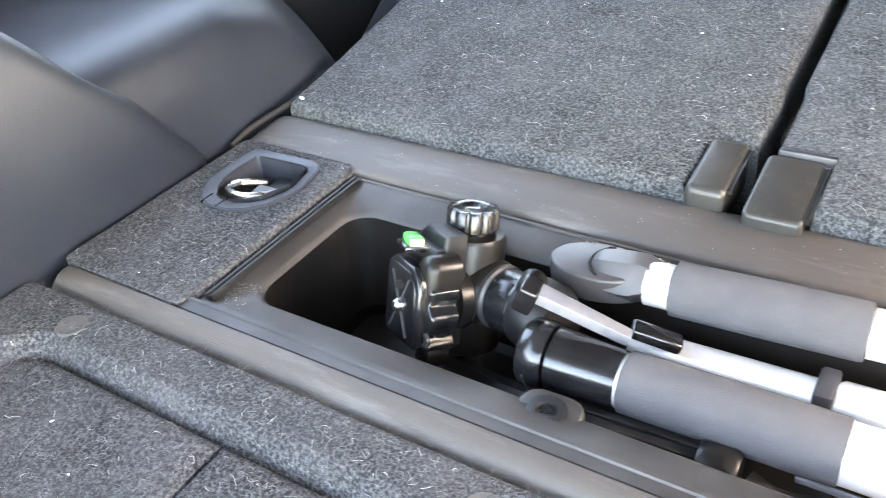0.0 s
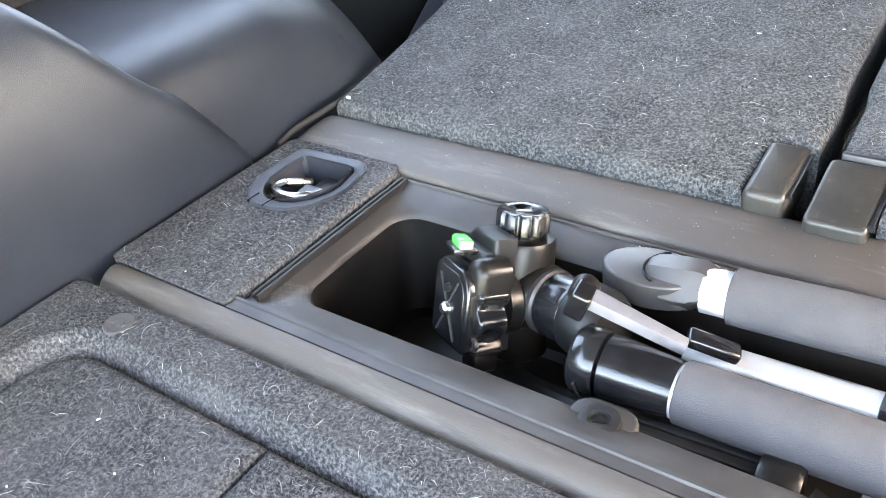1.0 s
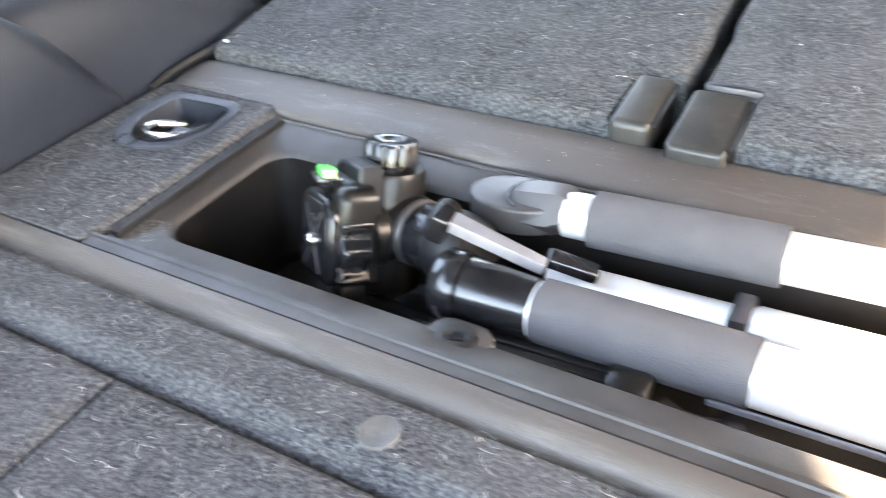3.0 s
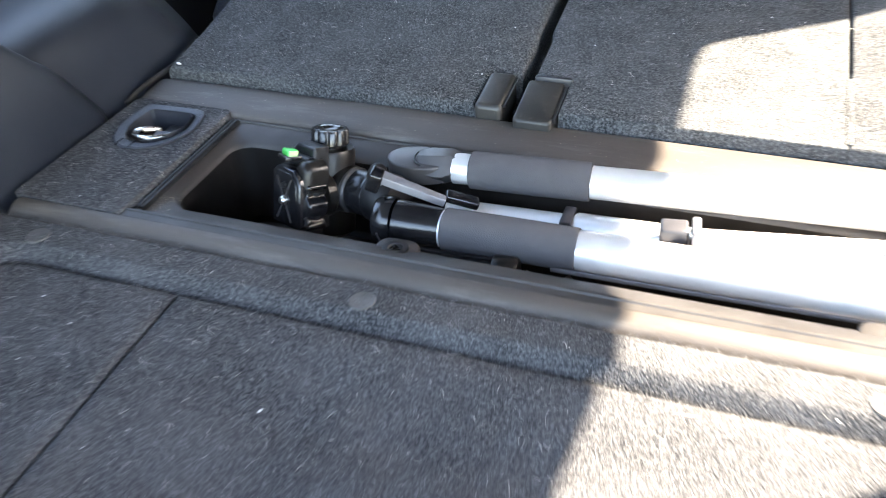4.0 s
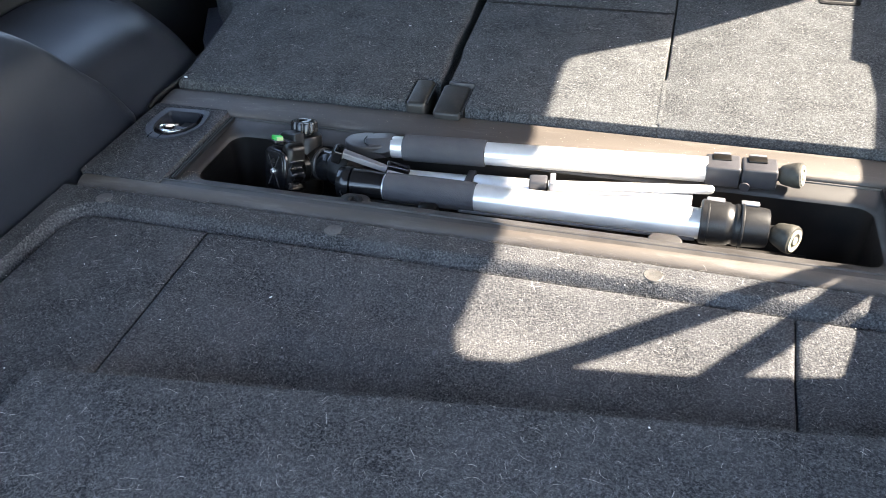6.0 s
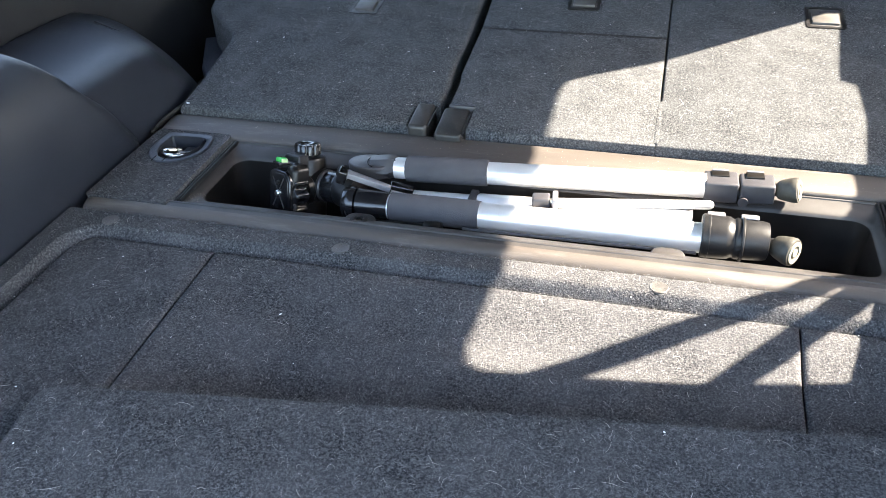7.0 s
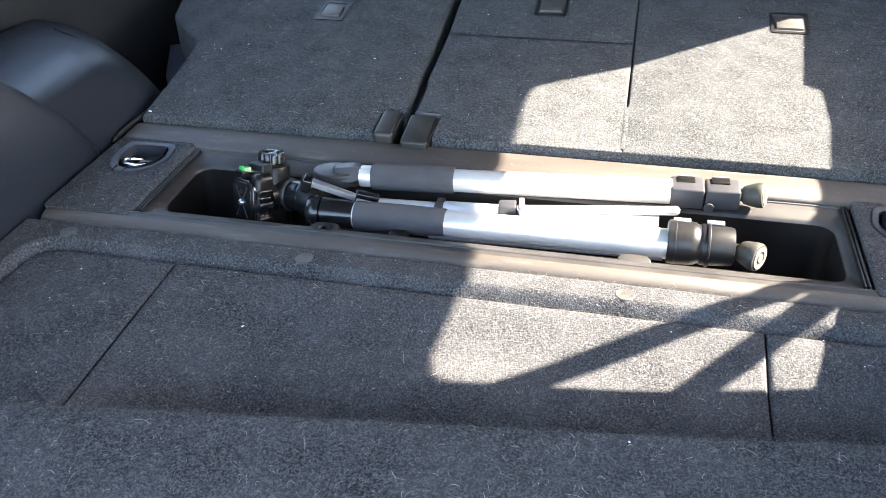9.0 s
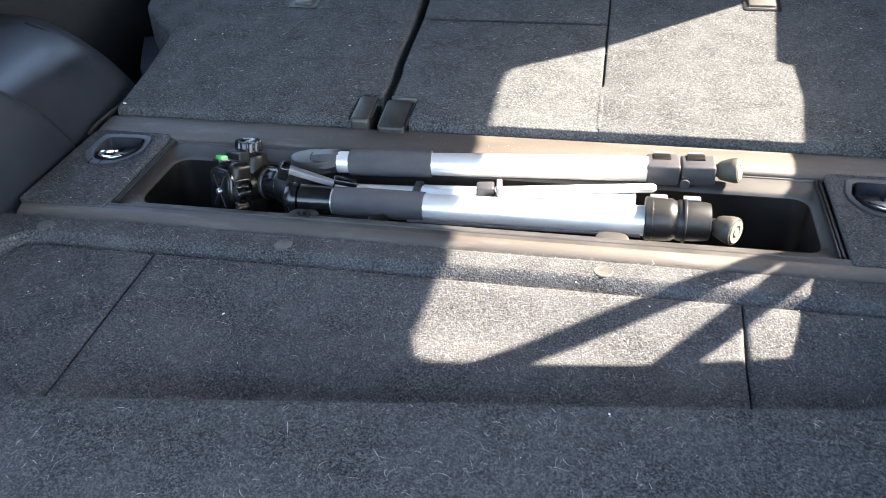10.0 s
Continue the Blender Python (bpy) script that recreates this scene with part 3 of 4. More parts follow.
left_seat = thing("seat_back", "folded seat back covered in charcoal felt", "seat back", "folded seat backs")
part("back_panel", seat_panel(bmesh.new(), [(-0.116, 0.052), (0.250, 0.052), (0.250, 0.108), (0.258, 0.117), (0.2825, 0.119), (0.284, 0.175), (0.280, 0.20), (0.279, 0.32), (0.274, 0.45),
                                            (0.268, 0.95), (-0.24, 0.95), (-0.236, 0.43), (-0.222, 0.375), (-0.200, 0.345), (-0.142, 0.292), (-0.130, 0.265), (-0.119, 0.13)]), SEAT_CARPET, left_seat)
right_seat = thing("seat_back", "wide folded seat back covered in charcoal felt panels", "seat back", "folded seat backs")
part("centre_panel", seat_panel(bmesh.new(), [(0.336, 0.052), (0.5997, 0.052), (0.5997, 0.165), (0.5990, 0.18), (0.5990, 0.3535), (0.2945, 0.3535), (0.2945, 0.20), (0.2985, 0.19), (0.2985, 0.114),
                                              (0.336, 0.112)], bevel=0.003), SEAT_CARPET, right_seat)
armrest = part("armrest_panel", seat_panel(bmesh.new(), [(0.2945, 0.3610), (0.5990, 0.3610), (0.5990, 0.95), (0.284, 0.95), (0.290, 0.45)], bevel=0.002), SEAT_CARPET, right_seat)
armrest.location.z -= 0.0006
# dark filler in the panel gap, standing for the shade down in it
bm = bmesh.new()
box(bm, (0.2965, 0.3545, -0.012), (0.5985, 0.3600, -0.0012))
for v in bm.verts:
    v.co.z += seat_z(v.co.y)
part("gap_shade_strip", bm, SEAL, right_seat, "dark strip standing for shade in the felt panel gap")
part("outer_panel", seat_panel(bmesh.new(), [(0.6003, 0.052), (0.996, 0.052), (0.999, 0.13), (1.010, 0.265), (1.022, 0.292), (1.080, 0.345), (1.116, 0.43), (1.12, 0.95), (0.6017, 0.95),
                                             (0.6017, 0.18), (0.6003, 0.165)], bevel=0.003), SEAT_CARPET, right_seat)

# raised seam between the lower felt panels
bm = bmesh.new()
vs = box(bm, (0.5971, 0.0575, -0.01), (0.6033, 0.1640, 0.0006), 0.0004)
for v in bm.verts:
    v.co.z += seat_z(v.co.y)
part("seam_ridge", bm, SEAT_CARPET, right_seat)

# hinge covers
for x0, x1, y0, y1, h, mat, lab in ((0.2505, 0.2790, 0.0460, 0.109, 0.0025, HINGE, "rounded"), (0.2930, 0.3325, 0.0360, 0.104, 0.0006, HINGE, "flat")):
    base = thing("hinge_cover", lab + " black plastic hinge cover between the folded seats", "hinge cover", "hinge covers")
    bm = bmesh.new()
    vs = prism(bm, rounded(x0, y0, x1, y1, 0.005, 4), -0.03, h, bevel=0.007 if lab == "rounded" else 0.003, seg=4)
    for v in vs:
        v.co.z += seat_z(v.co.y) - 0.004 * max(0.0, (0.05 - v.co.y) / 0.02)
    part("cover", bm, mat, base)
    bm = bmesh.new()
    box(bm, (x1 - 0.0006, y0 + 0.006, 0.0), (x1 + 0.0026, y1 - 0.006, h - 0.003), 0.001)
    for v in bm.verts:
        v.co.z += seat_z(v.co.y) - 0.004 * max(0.0, (0.05 - v.co.y) / 0.02)
    part("side_lip", bm, MATT, base)
bm = bmesh.new()
box(bm, (0.2985, 0.1055, -0.02), (0.338, 0.1115, 0.028), 0.002)
tagged(part("hinge_pocket", bm, CUPMAT), "grey-blue plastic edge of the hinge pocket", "hinge pocket")

# release handles in the seat backs
for x0, x1, y0, y1 in ((0.046, 0.097, 0.379, 0.450), (0.426, 0.481, 0.438, 0.506), (0.8140, 0.8735, 0.418, 0.491)):
    z = seat_z((y0 + y1) / 2)
    sh = Matrix.Translation((0, 0, z)) @ Matrix(((1, 0, 0, 0), (0, 1, 0, 0), (0, 0.125, 1, -0.125 * (y0 + y1) / 2), (0, 0, 0, 1)))
    bm = bmesh.new()
    prism(bm, rounded(x0, y0, x1, y1, 0.005, 4), -0.02, 0.0018, sh, holes=[rounded(x0 + 0.005, y0 + 0.006, x1 - 0.005, y1 - 0.006, 0.003, 3)])
    base = part("release_handle", bm, MATT, left_seat if x0 < 0.2 else right_seat, "small dark plastic release handle")
    bm = bmesh.new()
    box(bm, (x0 + 0.004, y0 + 0.005, -0.012), (x1 - 0.004, y1 - 0.005, 0.0008), 0.001, sh)
    part("well", bm, BUTTON, base)
    bm = bmesh.new()
    box(bm, (x0 + 0.009, y0 + 0.012, 0.0), (x1 - 0.009, y1 - 0.026, 0.0045), 0.0015, sh)
    part("paddle", bm, BUTTON, base)

# ---- tripod ----
tripod = thing("tripod", "folded silver aluminium camera tripod with a black pan head", "tripod")


def along(a, b):
    return axis_frame(a, b), (Vector(b) - Vector(a)).length


def clamp(m, s0, size, mat, parent, taper=1.0):
    """Twist-and-flip leg lock: ribbed barrel with two levers."""
    bm = bmesh.new()
    w = size
    lathe(bm, m, [(s0, w * 0.92), (s0 + 0.0015, w * 1.0), (s0 + 0.006, w * 1.02), (s0 + 0.024, w * 0.99), (s0 + 0.029, w * 0.96), (s0 + 0.0305, w * 0.90), (s0 + 0.033, w * 0.88), (s0 + 0.0345, w * 0.93),
                  (s0 + 0.036, w * 0.95), (s0 + 0.052, w * 0.92), (s0 + 0.063, w * 0.88), (s0 + 0.067, w * 0.84), (s0 + 0.068, w * 0.72)], n=32)
    lock = part("leg_lock", bm, mat, parent, "black ribbed leg lock")
    for k in (0.0055, 0.0395):
        bm = bmesh.new()
        lathe(bm, m, [(s0 + k, w * 1.0), (s0 + k + 0.0008, w * 1.03), (s0 + k + 0.0024, w * 1.03), (s0 + k + 0.0032, w * 1.0)], n=32)
        part("lock_ring", bm, MATT, lock)
        bm = bmesh.new()
        box(bm, (s0 + k - 0.001, 0.006, w * 0.90), (s0 + k + 0.017, 0.015, w * 0.99), 0.0012, m)
        part("lock_lever", bm, LEVER, lock, "silver lock lever")
    return lock


def flat_clamp(m, s0, mat, parent):
    """Flip lock with flat sides."""
    bm = bmesh.new()
    box(bm, (s0, -0.0175, -0.014), (s0 + 0.0410, 0.0175, 0.0135), 0.003, m, 3)
    lock = part("leg_lock", bm, mat, parent, "grey flip leg lock")
    bm = bmesh.new()
    box(bm, (s0 + 0.0425, -0.0165, -0.014), (s0 + 0.084, 0.0165, 0.0128), 0.003, m, 3)
    part("lower_lock", bm, mat, lock)
    for k in (0.008, 0.050):
        bm = bmesh.new()
        box(bm, (s0 + k, 0.0010, 0.0120), (s0 + k + 0.022, 0.0150, 0.0152), 0.0012, m)
        part("lock_lever", bm, BROWNHEAD, lock, "shiny brown-grey lock lever")
        bm = bmesh.new()
        box(bm, (s0 + k + 0.001, 0.0140, 0.006), (s0 + k + 0.021, 0.0180, 0.0158), 0.001, m)
        part("lever_hook", bm, LEVER, lock)
    bm = bmesh.new()
    lathe(bm, m @ Matrix.Translation((s0 + 0.047, -0.0205, -0.009)) @ pose(0, 0, 0, 0, 0, -90), [(-0.004, 0.0055), (0.0, 0.0065), (0.0015, 0.006)], n=16)
    part("lug", bm, mat, lock)
    return lock


def rubber_foot(m, s0, parent, tilt, r=0.0165):
    bm = bmesh.new()
    lathe(bm, m, [(s0 - 0.002, 0.008), (s0 + 0.010, 0.008), (s0 + 0.012, 0.006)], n=16)
    stem = part("foot_stem", bm, MATT, parent)
    k = m @ Matrix.Translation((s0 + 0.008, 0, 0)) @ pose(0, 0, 0, 0, tilt[0], tilt[1])
    bm = bmesh.new()
    lathe(bm, k, [(0.0, r * 0.55), (0.002, r * 0.72), (0.006, r * 0.82), (0.018, r), (0.023, r * 1.02), (0.0255, r * 0.96), (0.0262, r * 0.84)], n=28)
    f = part("rubber_foot", bm, RUBBER, parent, "worn olive-grey rubber foot")
    bm = bmesh.new()
    lathe(bm, k, [(0.0255, r * 0.80), (0.0272, r * 0.78), (0.0272, r * 0.52), (0.0258, r * 0.50), (0.0258, r * 0.30), (0.0274, r * 0.28), (0.0276, r * 0.1)], n=28)
    part("sole", bm, PALERUBBER, f, "pale sole ring")
    return f


# far leg
LEG_A, LEG_B = (0.2760, -0.0410, -0.0010), (0.757, -0.023, 0.0105)
m1, n1 = along(LEG_A, LEG_B)
leg = part("leg", (lambda b: (lathe(b, m1, [(-0.016, 0.0145), (0.385, 0.0160), (0.391, 0.0160)], n=32), b)[1])(bmesh.new()), ALU, tripod, "silver aluminium leg tube")
bm = bmesh.new()
lathe(bm, m1, [(0.0, 0.0155), (0.0012, 0.0176), (0.060, 0.0180), (0.109, 0.0178), (0.1115, 0.0174), (0.1125, 0.0155)], n=32)
part("foam_grip", bm, FOAM, leg, "grey foam grip sleeve")
flat_clamp(m1, 0.389, CLAMPGREY, leg)
rubber_foot(m1, 0.469, leg, (-12, -18), 0.0155)
# far leg's top casting with its hinge lug
bm = bmesh.new()
rows = []
for s_, w, h0, h1 in ((-0.0535, 0.0060, 0.002, 0.0095), (-0.0520, 0.0115, -0.003, 0.0115), (-0.0480, 0.0160, -0.006, 0.0130), (-0.0400, 0.0180, -0.008, 0.0140), (-0.030, 0.0182, -0.009, 0.0150), (-0.018, 0.0174, -0.009, 0.0158), (-0.004, 0.0115, -0.006, 0.0112)):
    rows.append([m1 @ Vector((s_ - (0.012 * (1 - min(q, 4) / 4) if s_ > -0.01 else 0.006 * (1 - min(q, 4) / 4) if s_ > -0.02 else 0), y, z)) for q, (y, z) in enumerate(((-w * 0.55, h0 - 0.003), (-w * 1.03, h0 + (h1 - h0) * 0.36), (-w * 1.0, h0 + (h1 - h0) * 0.42), (-w * 0.3, h1), (w * 0.55, h1 * 0.97), (w * 1.02, (h0 + h1) / 2), (w, h0), (0, h0 - 0.006)))])
loft(bm, rows)
bm.faces.new([v for v in bm.verts][:8])
part("leg_top", bm, GREYCAST, tripod, "grey leg top casting with a facet", smooth=28)
bm = bmesh.new()
prism(bm, [(-0.050 + 0.0330 * math.cos(radians(a)), 0.001 + 0.0205 * math.sin(radians(a))) for a in range(0, 360, 15)], -0.010, 0.0080, m1, bevel=0.0025, seg=3)
lug = part("hinge_lug", bm, GREYCAST, tripod, "round grey hinge lug of the leg")
bm = bmesh.new()
rope(bm, [m1 @ Vector((-0.0360 + 0.0190 * math.cos(radians(a)), 0.001 + 0.0185 * math.sin(radians(a)), 0.0084)) for a in range(115, 250, 9)], 0.0009, 6)
part("hinge_gap", bm, BLACK, lug, "dark gap round the hinge")

# near leg
LEG_C, LEG_D = (0.2745, -0.1155, -0.0170), (0.757, -0.1155, -0.0120)
m2, n2 = along(LEG_C, LEG_D)
bm = bmesh.new()
lathe(bm, m2, [(-0.006, 0.0165), (0.385, 0.0185), (0.395, 0.0185)], n=32)
leg = part("leg", bm, ALU, tripod, "silver aluminium leg tube")
bm = bmesh.new()
lathe(bm, m2, [(0.0, 0.0165), (0.0012, 0.0188), (0.060, 0.0192), (0.116, 0.0188), (0.1185, 0.0184), (0.1195, 0.0165)], n=32)
part("foam_grip", bm, FOAM, leg, "grey foam grip sleeve")
bm = bmesh.new()
lathe(bm, m2, [(-0.045, 0.0180), (-0.0435, 0.0203), (-0.030, 0.0196), (-0.0015, 0.0172)], n=32)
part("leg_sleeve", bm, BLACK, leg, "glossy black sleeve above the grip")
clamp(m2 @ Matrix.Translation((0.3895, 0.003, 0.002)) @ Matrix.Diagonal((1.13, 1, 1, 1)), 0.0, 0.0262, MATT, leg)
rubber_foot(m2, 0.465, leg, (-4, -36), 0.0168)
# thin black channel along the tube's side
bm = bmesh.new()
box(bm, (0.10, -0.0195, -0.0125), (0.386, -0.0172, -0.0085), 0.0008, m2)
part("tube_groove", bm, LEVER, leg)

# third leg, tucked behind the near one
LEG_E, LEG_F = (0.262, -0.0700, -0.0310), (0.690, -0.0765, -0.0165)
m3, n3 = along(LEG_E, LEG_F)
bm = bmesh.new()
lathe(bm, m3, [(0.0, 0.0120), (0.118, 0.0125), (0.122, 0.0150), (0.385, 0.0165), (0.392, 0.0165)], n=28)
leg = part("leg", bm, ALU, tripod, "silver aluminium leg tube")
bm = bmesh.new()
box(bm, (0.108, -0.0125, -0.012), (0.119, 0.0145, 0.0145), 0.002, m3)
part("strap_clip", bm, CLAMPGREY, leg, "grey plastic band")

# centre brace: clip and thin rod
m4, n4 = along((0.460, -0.0900, -0.0020), (0.676, -0.0660, 0.0045))
bm = bmesh.new()
box(bm, (-0.004, -0.0095, -0.010), (0.019, 0.0095, 0.0085), 0.003, m4, 3)
brace = part("brace_clip", bm, CLAMPGREY, tripod, "grey plastic brace clip")
bm = bmesh.new()
box(bm, (0.0215, -0.0145, -0.010), (0.0285, 0.0110, 0.0105), 0.0015, m4)
part("clip_tab", bm, LEVER, brace)
bm = bmesh.new()
lathe(bm, m4, [(0.020, 0.0050), (0.212, 0.0058), (0.216, 0.0052), (0.2185, 0.003)], n=20)
part("brace_rod", bm, ALU, brace, "thin silver brace rod")

# shoulder joining the legs
AX_A, AX_B = (0.1370, -0.0600, -0.0285), (0.232, -0.0880, -0.0180)
ma, na = along(AX_A, AX_B)
bm = bmesh.new()
lathe(bm, ma, [(0.000, 0.0235), (0.024, 0.0235), (0.028, 0.0225), (0.030, 0.0205)], n=32)
head = part("head_barrel", bm, BROWNHEAD, tripod, "smoky black head barrel")
bm = bmesh.new()
lathe(bm, ma, [(0.0285, 0.0215), (0.030, 0.0228), (0.033, 0.0228), (0.0345, 0.0212)], n=32)
part("barrel_ring", bm, GREYCAST, head)
bm = bmesh.new()
lathe(bm, ma, [(0.034, 0.0195), (0.036, 0.0215), (0.056, 0.0222), (0.058, 0.0205)], n=32)
part("pan_collar", bm, BLACK, tripod, "glossy black collar")
bm = bmesh.new()
for k in range(3):
    box(bm, (0.038, -0.006, 0.018), (0.054, 0.006, 0.0225), 0.001, ma @ pose(0, 0, 0, 30 + 75 * k, 0, 0))
part("collar_lug", bm, BLACK, tripod)
bm = bmesh.new()
lathe(bm, ma, [(0.056, 0.021), (0.058, 0.0240), (0.064, 0.0250), (0.078, 0.0245), (0.086, 0.020)], n=32)
part("shoulder", bm, MATT, tripod, "black shoulder casting")
bm = bmesh.new()
rows = []
for s, w, h in ((-0.0640, 0.0150, 0.0165), (-0.0630, 0.0190, 0.0200), (-0.0600, 0.0212, 0.0220), (-0.0490, 0.0216, 0.0224), (-0.0460, 0.0205, 0.0213)):
    rows.append([m2 @ Vector((s, w * math.cos(2 * math.pi * k / 24), h * math.sin(2 * math.pi * k / 24))) for k in range(24)])
loft(bm, rows, close=True)
part("leg_joint", bm, BLACK, tripod, "glossy black joint of the leg")
bm = bmesh.new()
rope(bm, [m2 @ Vector((-0.056 + 0.003 * math.sin(radians(a * 2)), 0.0222 * math.cos(radians(a)), 0.0228 * math.sin(radians(a)))) for a in range(-180, 20, 12)], 0.0009, 6)
part("joint_rib", bm, CLAMPGREY, tripod)

# pan lever: silver blade with a black tip
LV_A, LV_B = (0.2170, -0.1030, 0.0190), (0.2685, -0.0930, -0.0030)
ml, nl = along(LV_A, LV_B)
bm = bmesh.new()
prism(bm, [(-0.003, -0.0068), (0.050, -0.0050), (nl, -0.0044), (nl, 0.0036), (0.02, 0.0048), (-0.003, 0.0055)], -0.0045, 0.0030, ml, bevel=0.0014)
lever = part("lever", bm, LEVER, tripod, "silver-grey locking lever")
bm = bmesh.new()
box(bm, (nl - 0.001, -0.0065, -0.0062), (nl + 0.031, 0.0058, 0.0022), 0.0025, ml @ pose(0, 0, 0, 0, -2, 8), 3)
part("lever_tip", bm, BLACK, lever, "black lever tip")
bm = bmesh.new()
box(bm, (-0.0145, -0.0090, -0.016), (-0.0020, 0.0080, 0.0035), 0.0025, ml, 3)
part("lever_root", bm, BLACK, lever, "black lever root")
bm = bmesh.new()
lathe(bm, ml @ Matrix.Translation((-0.008, 0.010, -0.009)) @ pose(0, 0, 0, 0, 0, -90), [(-0.010, 0.0070), (-0.008, 0.0085), (0.004, 0.0088), (0.006, 0.0075)], n=24)
part("lever_pivot", bm, BROWNHEAD, lever, "round pivot of the lever")

# upright neck with the ribbed knob, the whole head leaning towards the seats
LEAN = Vector((0.0, 0.28, 0.96)).normalized()
KNOB_TOP = Vector((0.1364, -0.0460, 0.0268))
mu = axis_frame(KNOB_TOP - LEAN * 0.1196, KNOB_TOP, (1, 0, 0))
bm = bmesh.new()
lathe(bm, mu, [(0.012, 0.018), (0.018, 0.0255), (0.060, 0.0255), (0.0660, 0.0248), (0.0685, 0.0244), (0.0693, 0.0234), (0.0703, 0.0242), (0.0980, 0.0240), (0.1008, 0.0225), (0.1016, 0.0165)], n=36)
neck = part("neck", bm, BROWNHEAD, tripod, "smoky black upright neck")
bm = bmesh.new()
lathe(bm, mu, [(0.1000, 0.0130), (0.1045, 0.0135)], n=24)
part("knob_spacer", bm, BLACK, neck)
bm = bmesh.new()
lathe(bm, mu, [(0.1040, 0.0166), (0.1052, 0.0182), (0.1165, 0.0182), (0.1190, 0.0170), (0.1196, 0.0146), (0.1190, 0.0120), (0.1186, 0.0100), (0.1170, 0.0070), (0.1166, 0.003)], n=96, wave=(10, 0.13))
part("knob", bm, BLACK, neck, "ribbed glossy black knob")

# camera platform, tipped on its side: local x points out of the plate, y across it, z up it
UP = Vector((0.0, 0.33, 0.944)).normalized()
ACROSS = Vector((0.88, -0.45, 0.16))
ACROSS = (ACROSS - UP * ACROSS.dot(UP)).normalized()
OUT = ACROSS.cross(UP)
mp = Matrix((OUT, ACROSS, UP)).transposed().to_4x4()
mp.translation = (0.1192, -0.1165, -0.0090)
flat = Matrix(((0, 0, 1, 0), (1, 0, 0, 0), (0, 1, 0, 0), (0, 0, 0, 1)))


def slab(name, pts, s0, s1, mat, parent, label="", bevel=0.002):
    """Plate across local x from an outline in local y, z."""
    b = bmesh.new()
    prism(b, pts, s0, s1, mp @ flat, bevel=bevel, seg=3)
    return part(name, b, mat, parent, label)


bm = bmesh.new()
lathe(bm, mp @ Matrix.Translation((0, 0.002, -0.004)), [(-0.072, 0.0190), (-0.046, 0.0190), (-0.043, 0.0215), (-0.034, 0.0215)], n=32)
part("tilt_barrel", bm, BROWNHEAD, tripod, "smoky black tilt barrel")
FACE = [(-0.0225, -0.026), (-0.0205, -0.0295), (0.0190, -0.0295), (0.0225, -0.026), (0.0225, 0.012), (0.0195, 0.0205), (0.0120, 0.0262), (-0.0150, 0.0262), (-0.0225, 0.0205)]
plat = slab("platform", [(y * 1.06, z * 1.08 + (0.0075 if z > 0.015 else 0.0)) for y, z in FACE], -0.0220, -0.0135, MATT, tripod, "black camera platform tipped on its side", 0.0035)
slab("platform_back", [(min(y * 1.04, 0.0160), z * 1.08 + (0.0165 if z > 0.015 else 0.0)) for y, z in FACE if y < 0.0195 or z < 0], -0.0385, -0.0222, MATT, plat, "", 0.0035)
slab("plate_seat", [(y * 1.05, z * 1.05) for y, z in FACE], -0.0128, -0.0085, BROWNHEAD, plat, "smoky bevelled seat of the plate", 0.0012)
quick = slab("quick_plate", FACE, -0.0080, 0.0, BLACK, plat, "glossy black quick release plate", 0.0022)
slab("plate_pad", [(y * 0.84, z * 0.86) for y, z in FACE], 0.0002, 0.0012, BLACK, quick, "", 0.0005)
for a in (60, 120):
    b = bmesh.new()
    box(b, (0.0010, -0.0235, -0.0006), (0.0022, 0.0235, 0.0006), 0.0003, mp @ Matrix.Translation((0, 0, -0.003)) @ pose(0, 0, 0, a, 0, 0))
    part("plate_rib", b, GREYCAST, quick)
b = bmesh.new()
lathe(b, mp @ Matrix.Translation((0, 0.0, -0.004)), [(0.0012, 0.0048), (0.0040, 0.0044), (0.0056, 0.0026)], n=18)
part("plate_screw", b, STEEL, quick, "small steel camera screw")
b = bmesh.new()
lathe(b, mp @ Matrix.Translation((0, 0.0, 0.0105)), [(0.0012, 0.0030), (0.0038, 0.0026)], n=14)
part("plate_pin", b, MATT, quick)
# rounded housing of the clamp jaw beside the plate
slab("jaw_housing", rounded(0.0050, 0.0020, 0.0262, 0.0345, 0.0098, 6), -0.0290, -0.0050, BROWNHEAD, plat, "smoky glossy rounded jaw housing", 0.0075)
# lobed jaw lock with two hollows
lobes = []
for k in range(36):
    z = 0.0155 - 0.0455 * k / 35
    lobes.append((0.0295 - 0.0062 * (0.5 - 0.5 * math.cos(4 * math.pi * min(max(k / 35, 0.06), 0.94))) ** 1.6 - 0.006 * (abs(k / 17.5 - 1)) ** 6, z))
slab("jaw_lock", [*lobes, (0.018, -0.031), (0.014, -0.026), (0.014, 0.012), (0.018, 0.0175)], -0.0270, -0.0070, BLACK, plat, "glossy black lobed jaw lock", 0.0032)
b = bmesh.new()
lathe(b, mp @ Matrix.Translation((-0.008, 0.0235, -0.0210)), [(0.0, 0.0048), (0.0022, 0.0044), (0.0026, 0.0030), (0.0014, 0.0022)], n=18)
part("jaw_rivet", b, GREYCAST, plat)
slab("jaw_foot", rounded(0.006, -0.044, 0.024, -0.028, 0.006, 4), -0.0260, -0.0090, BROWNHEAD, plat, "smoky foot of the jaw", 0.003)
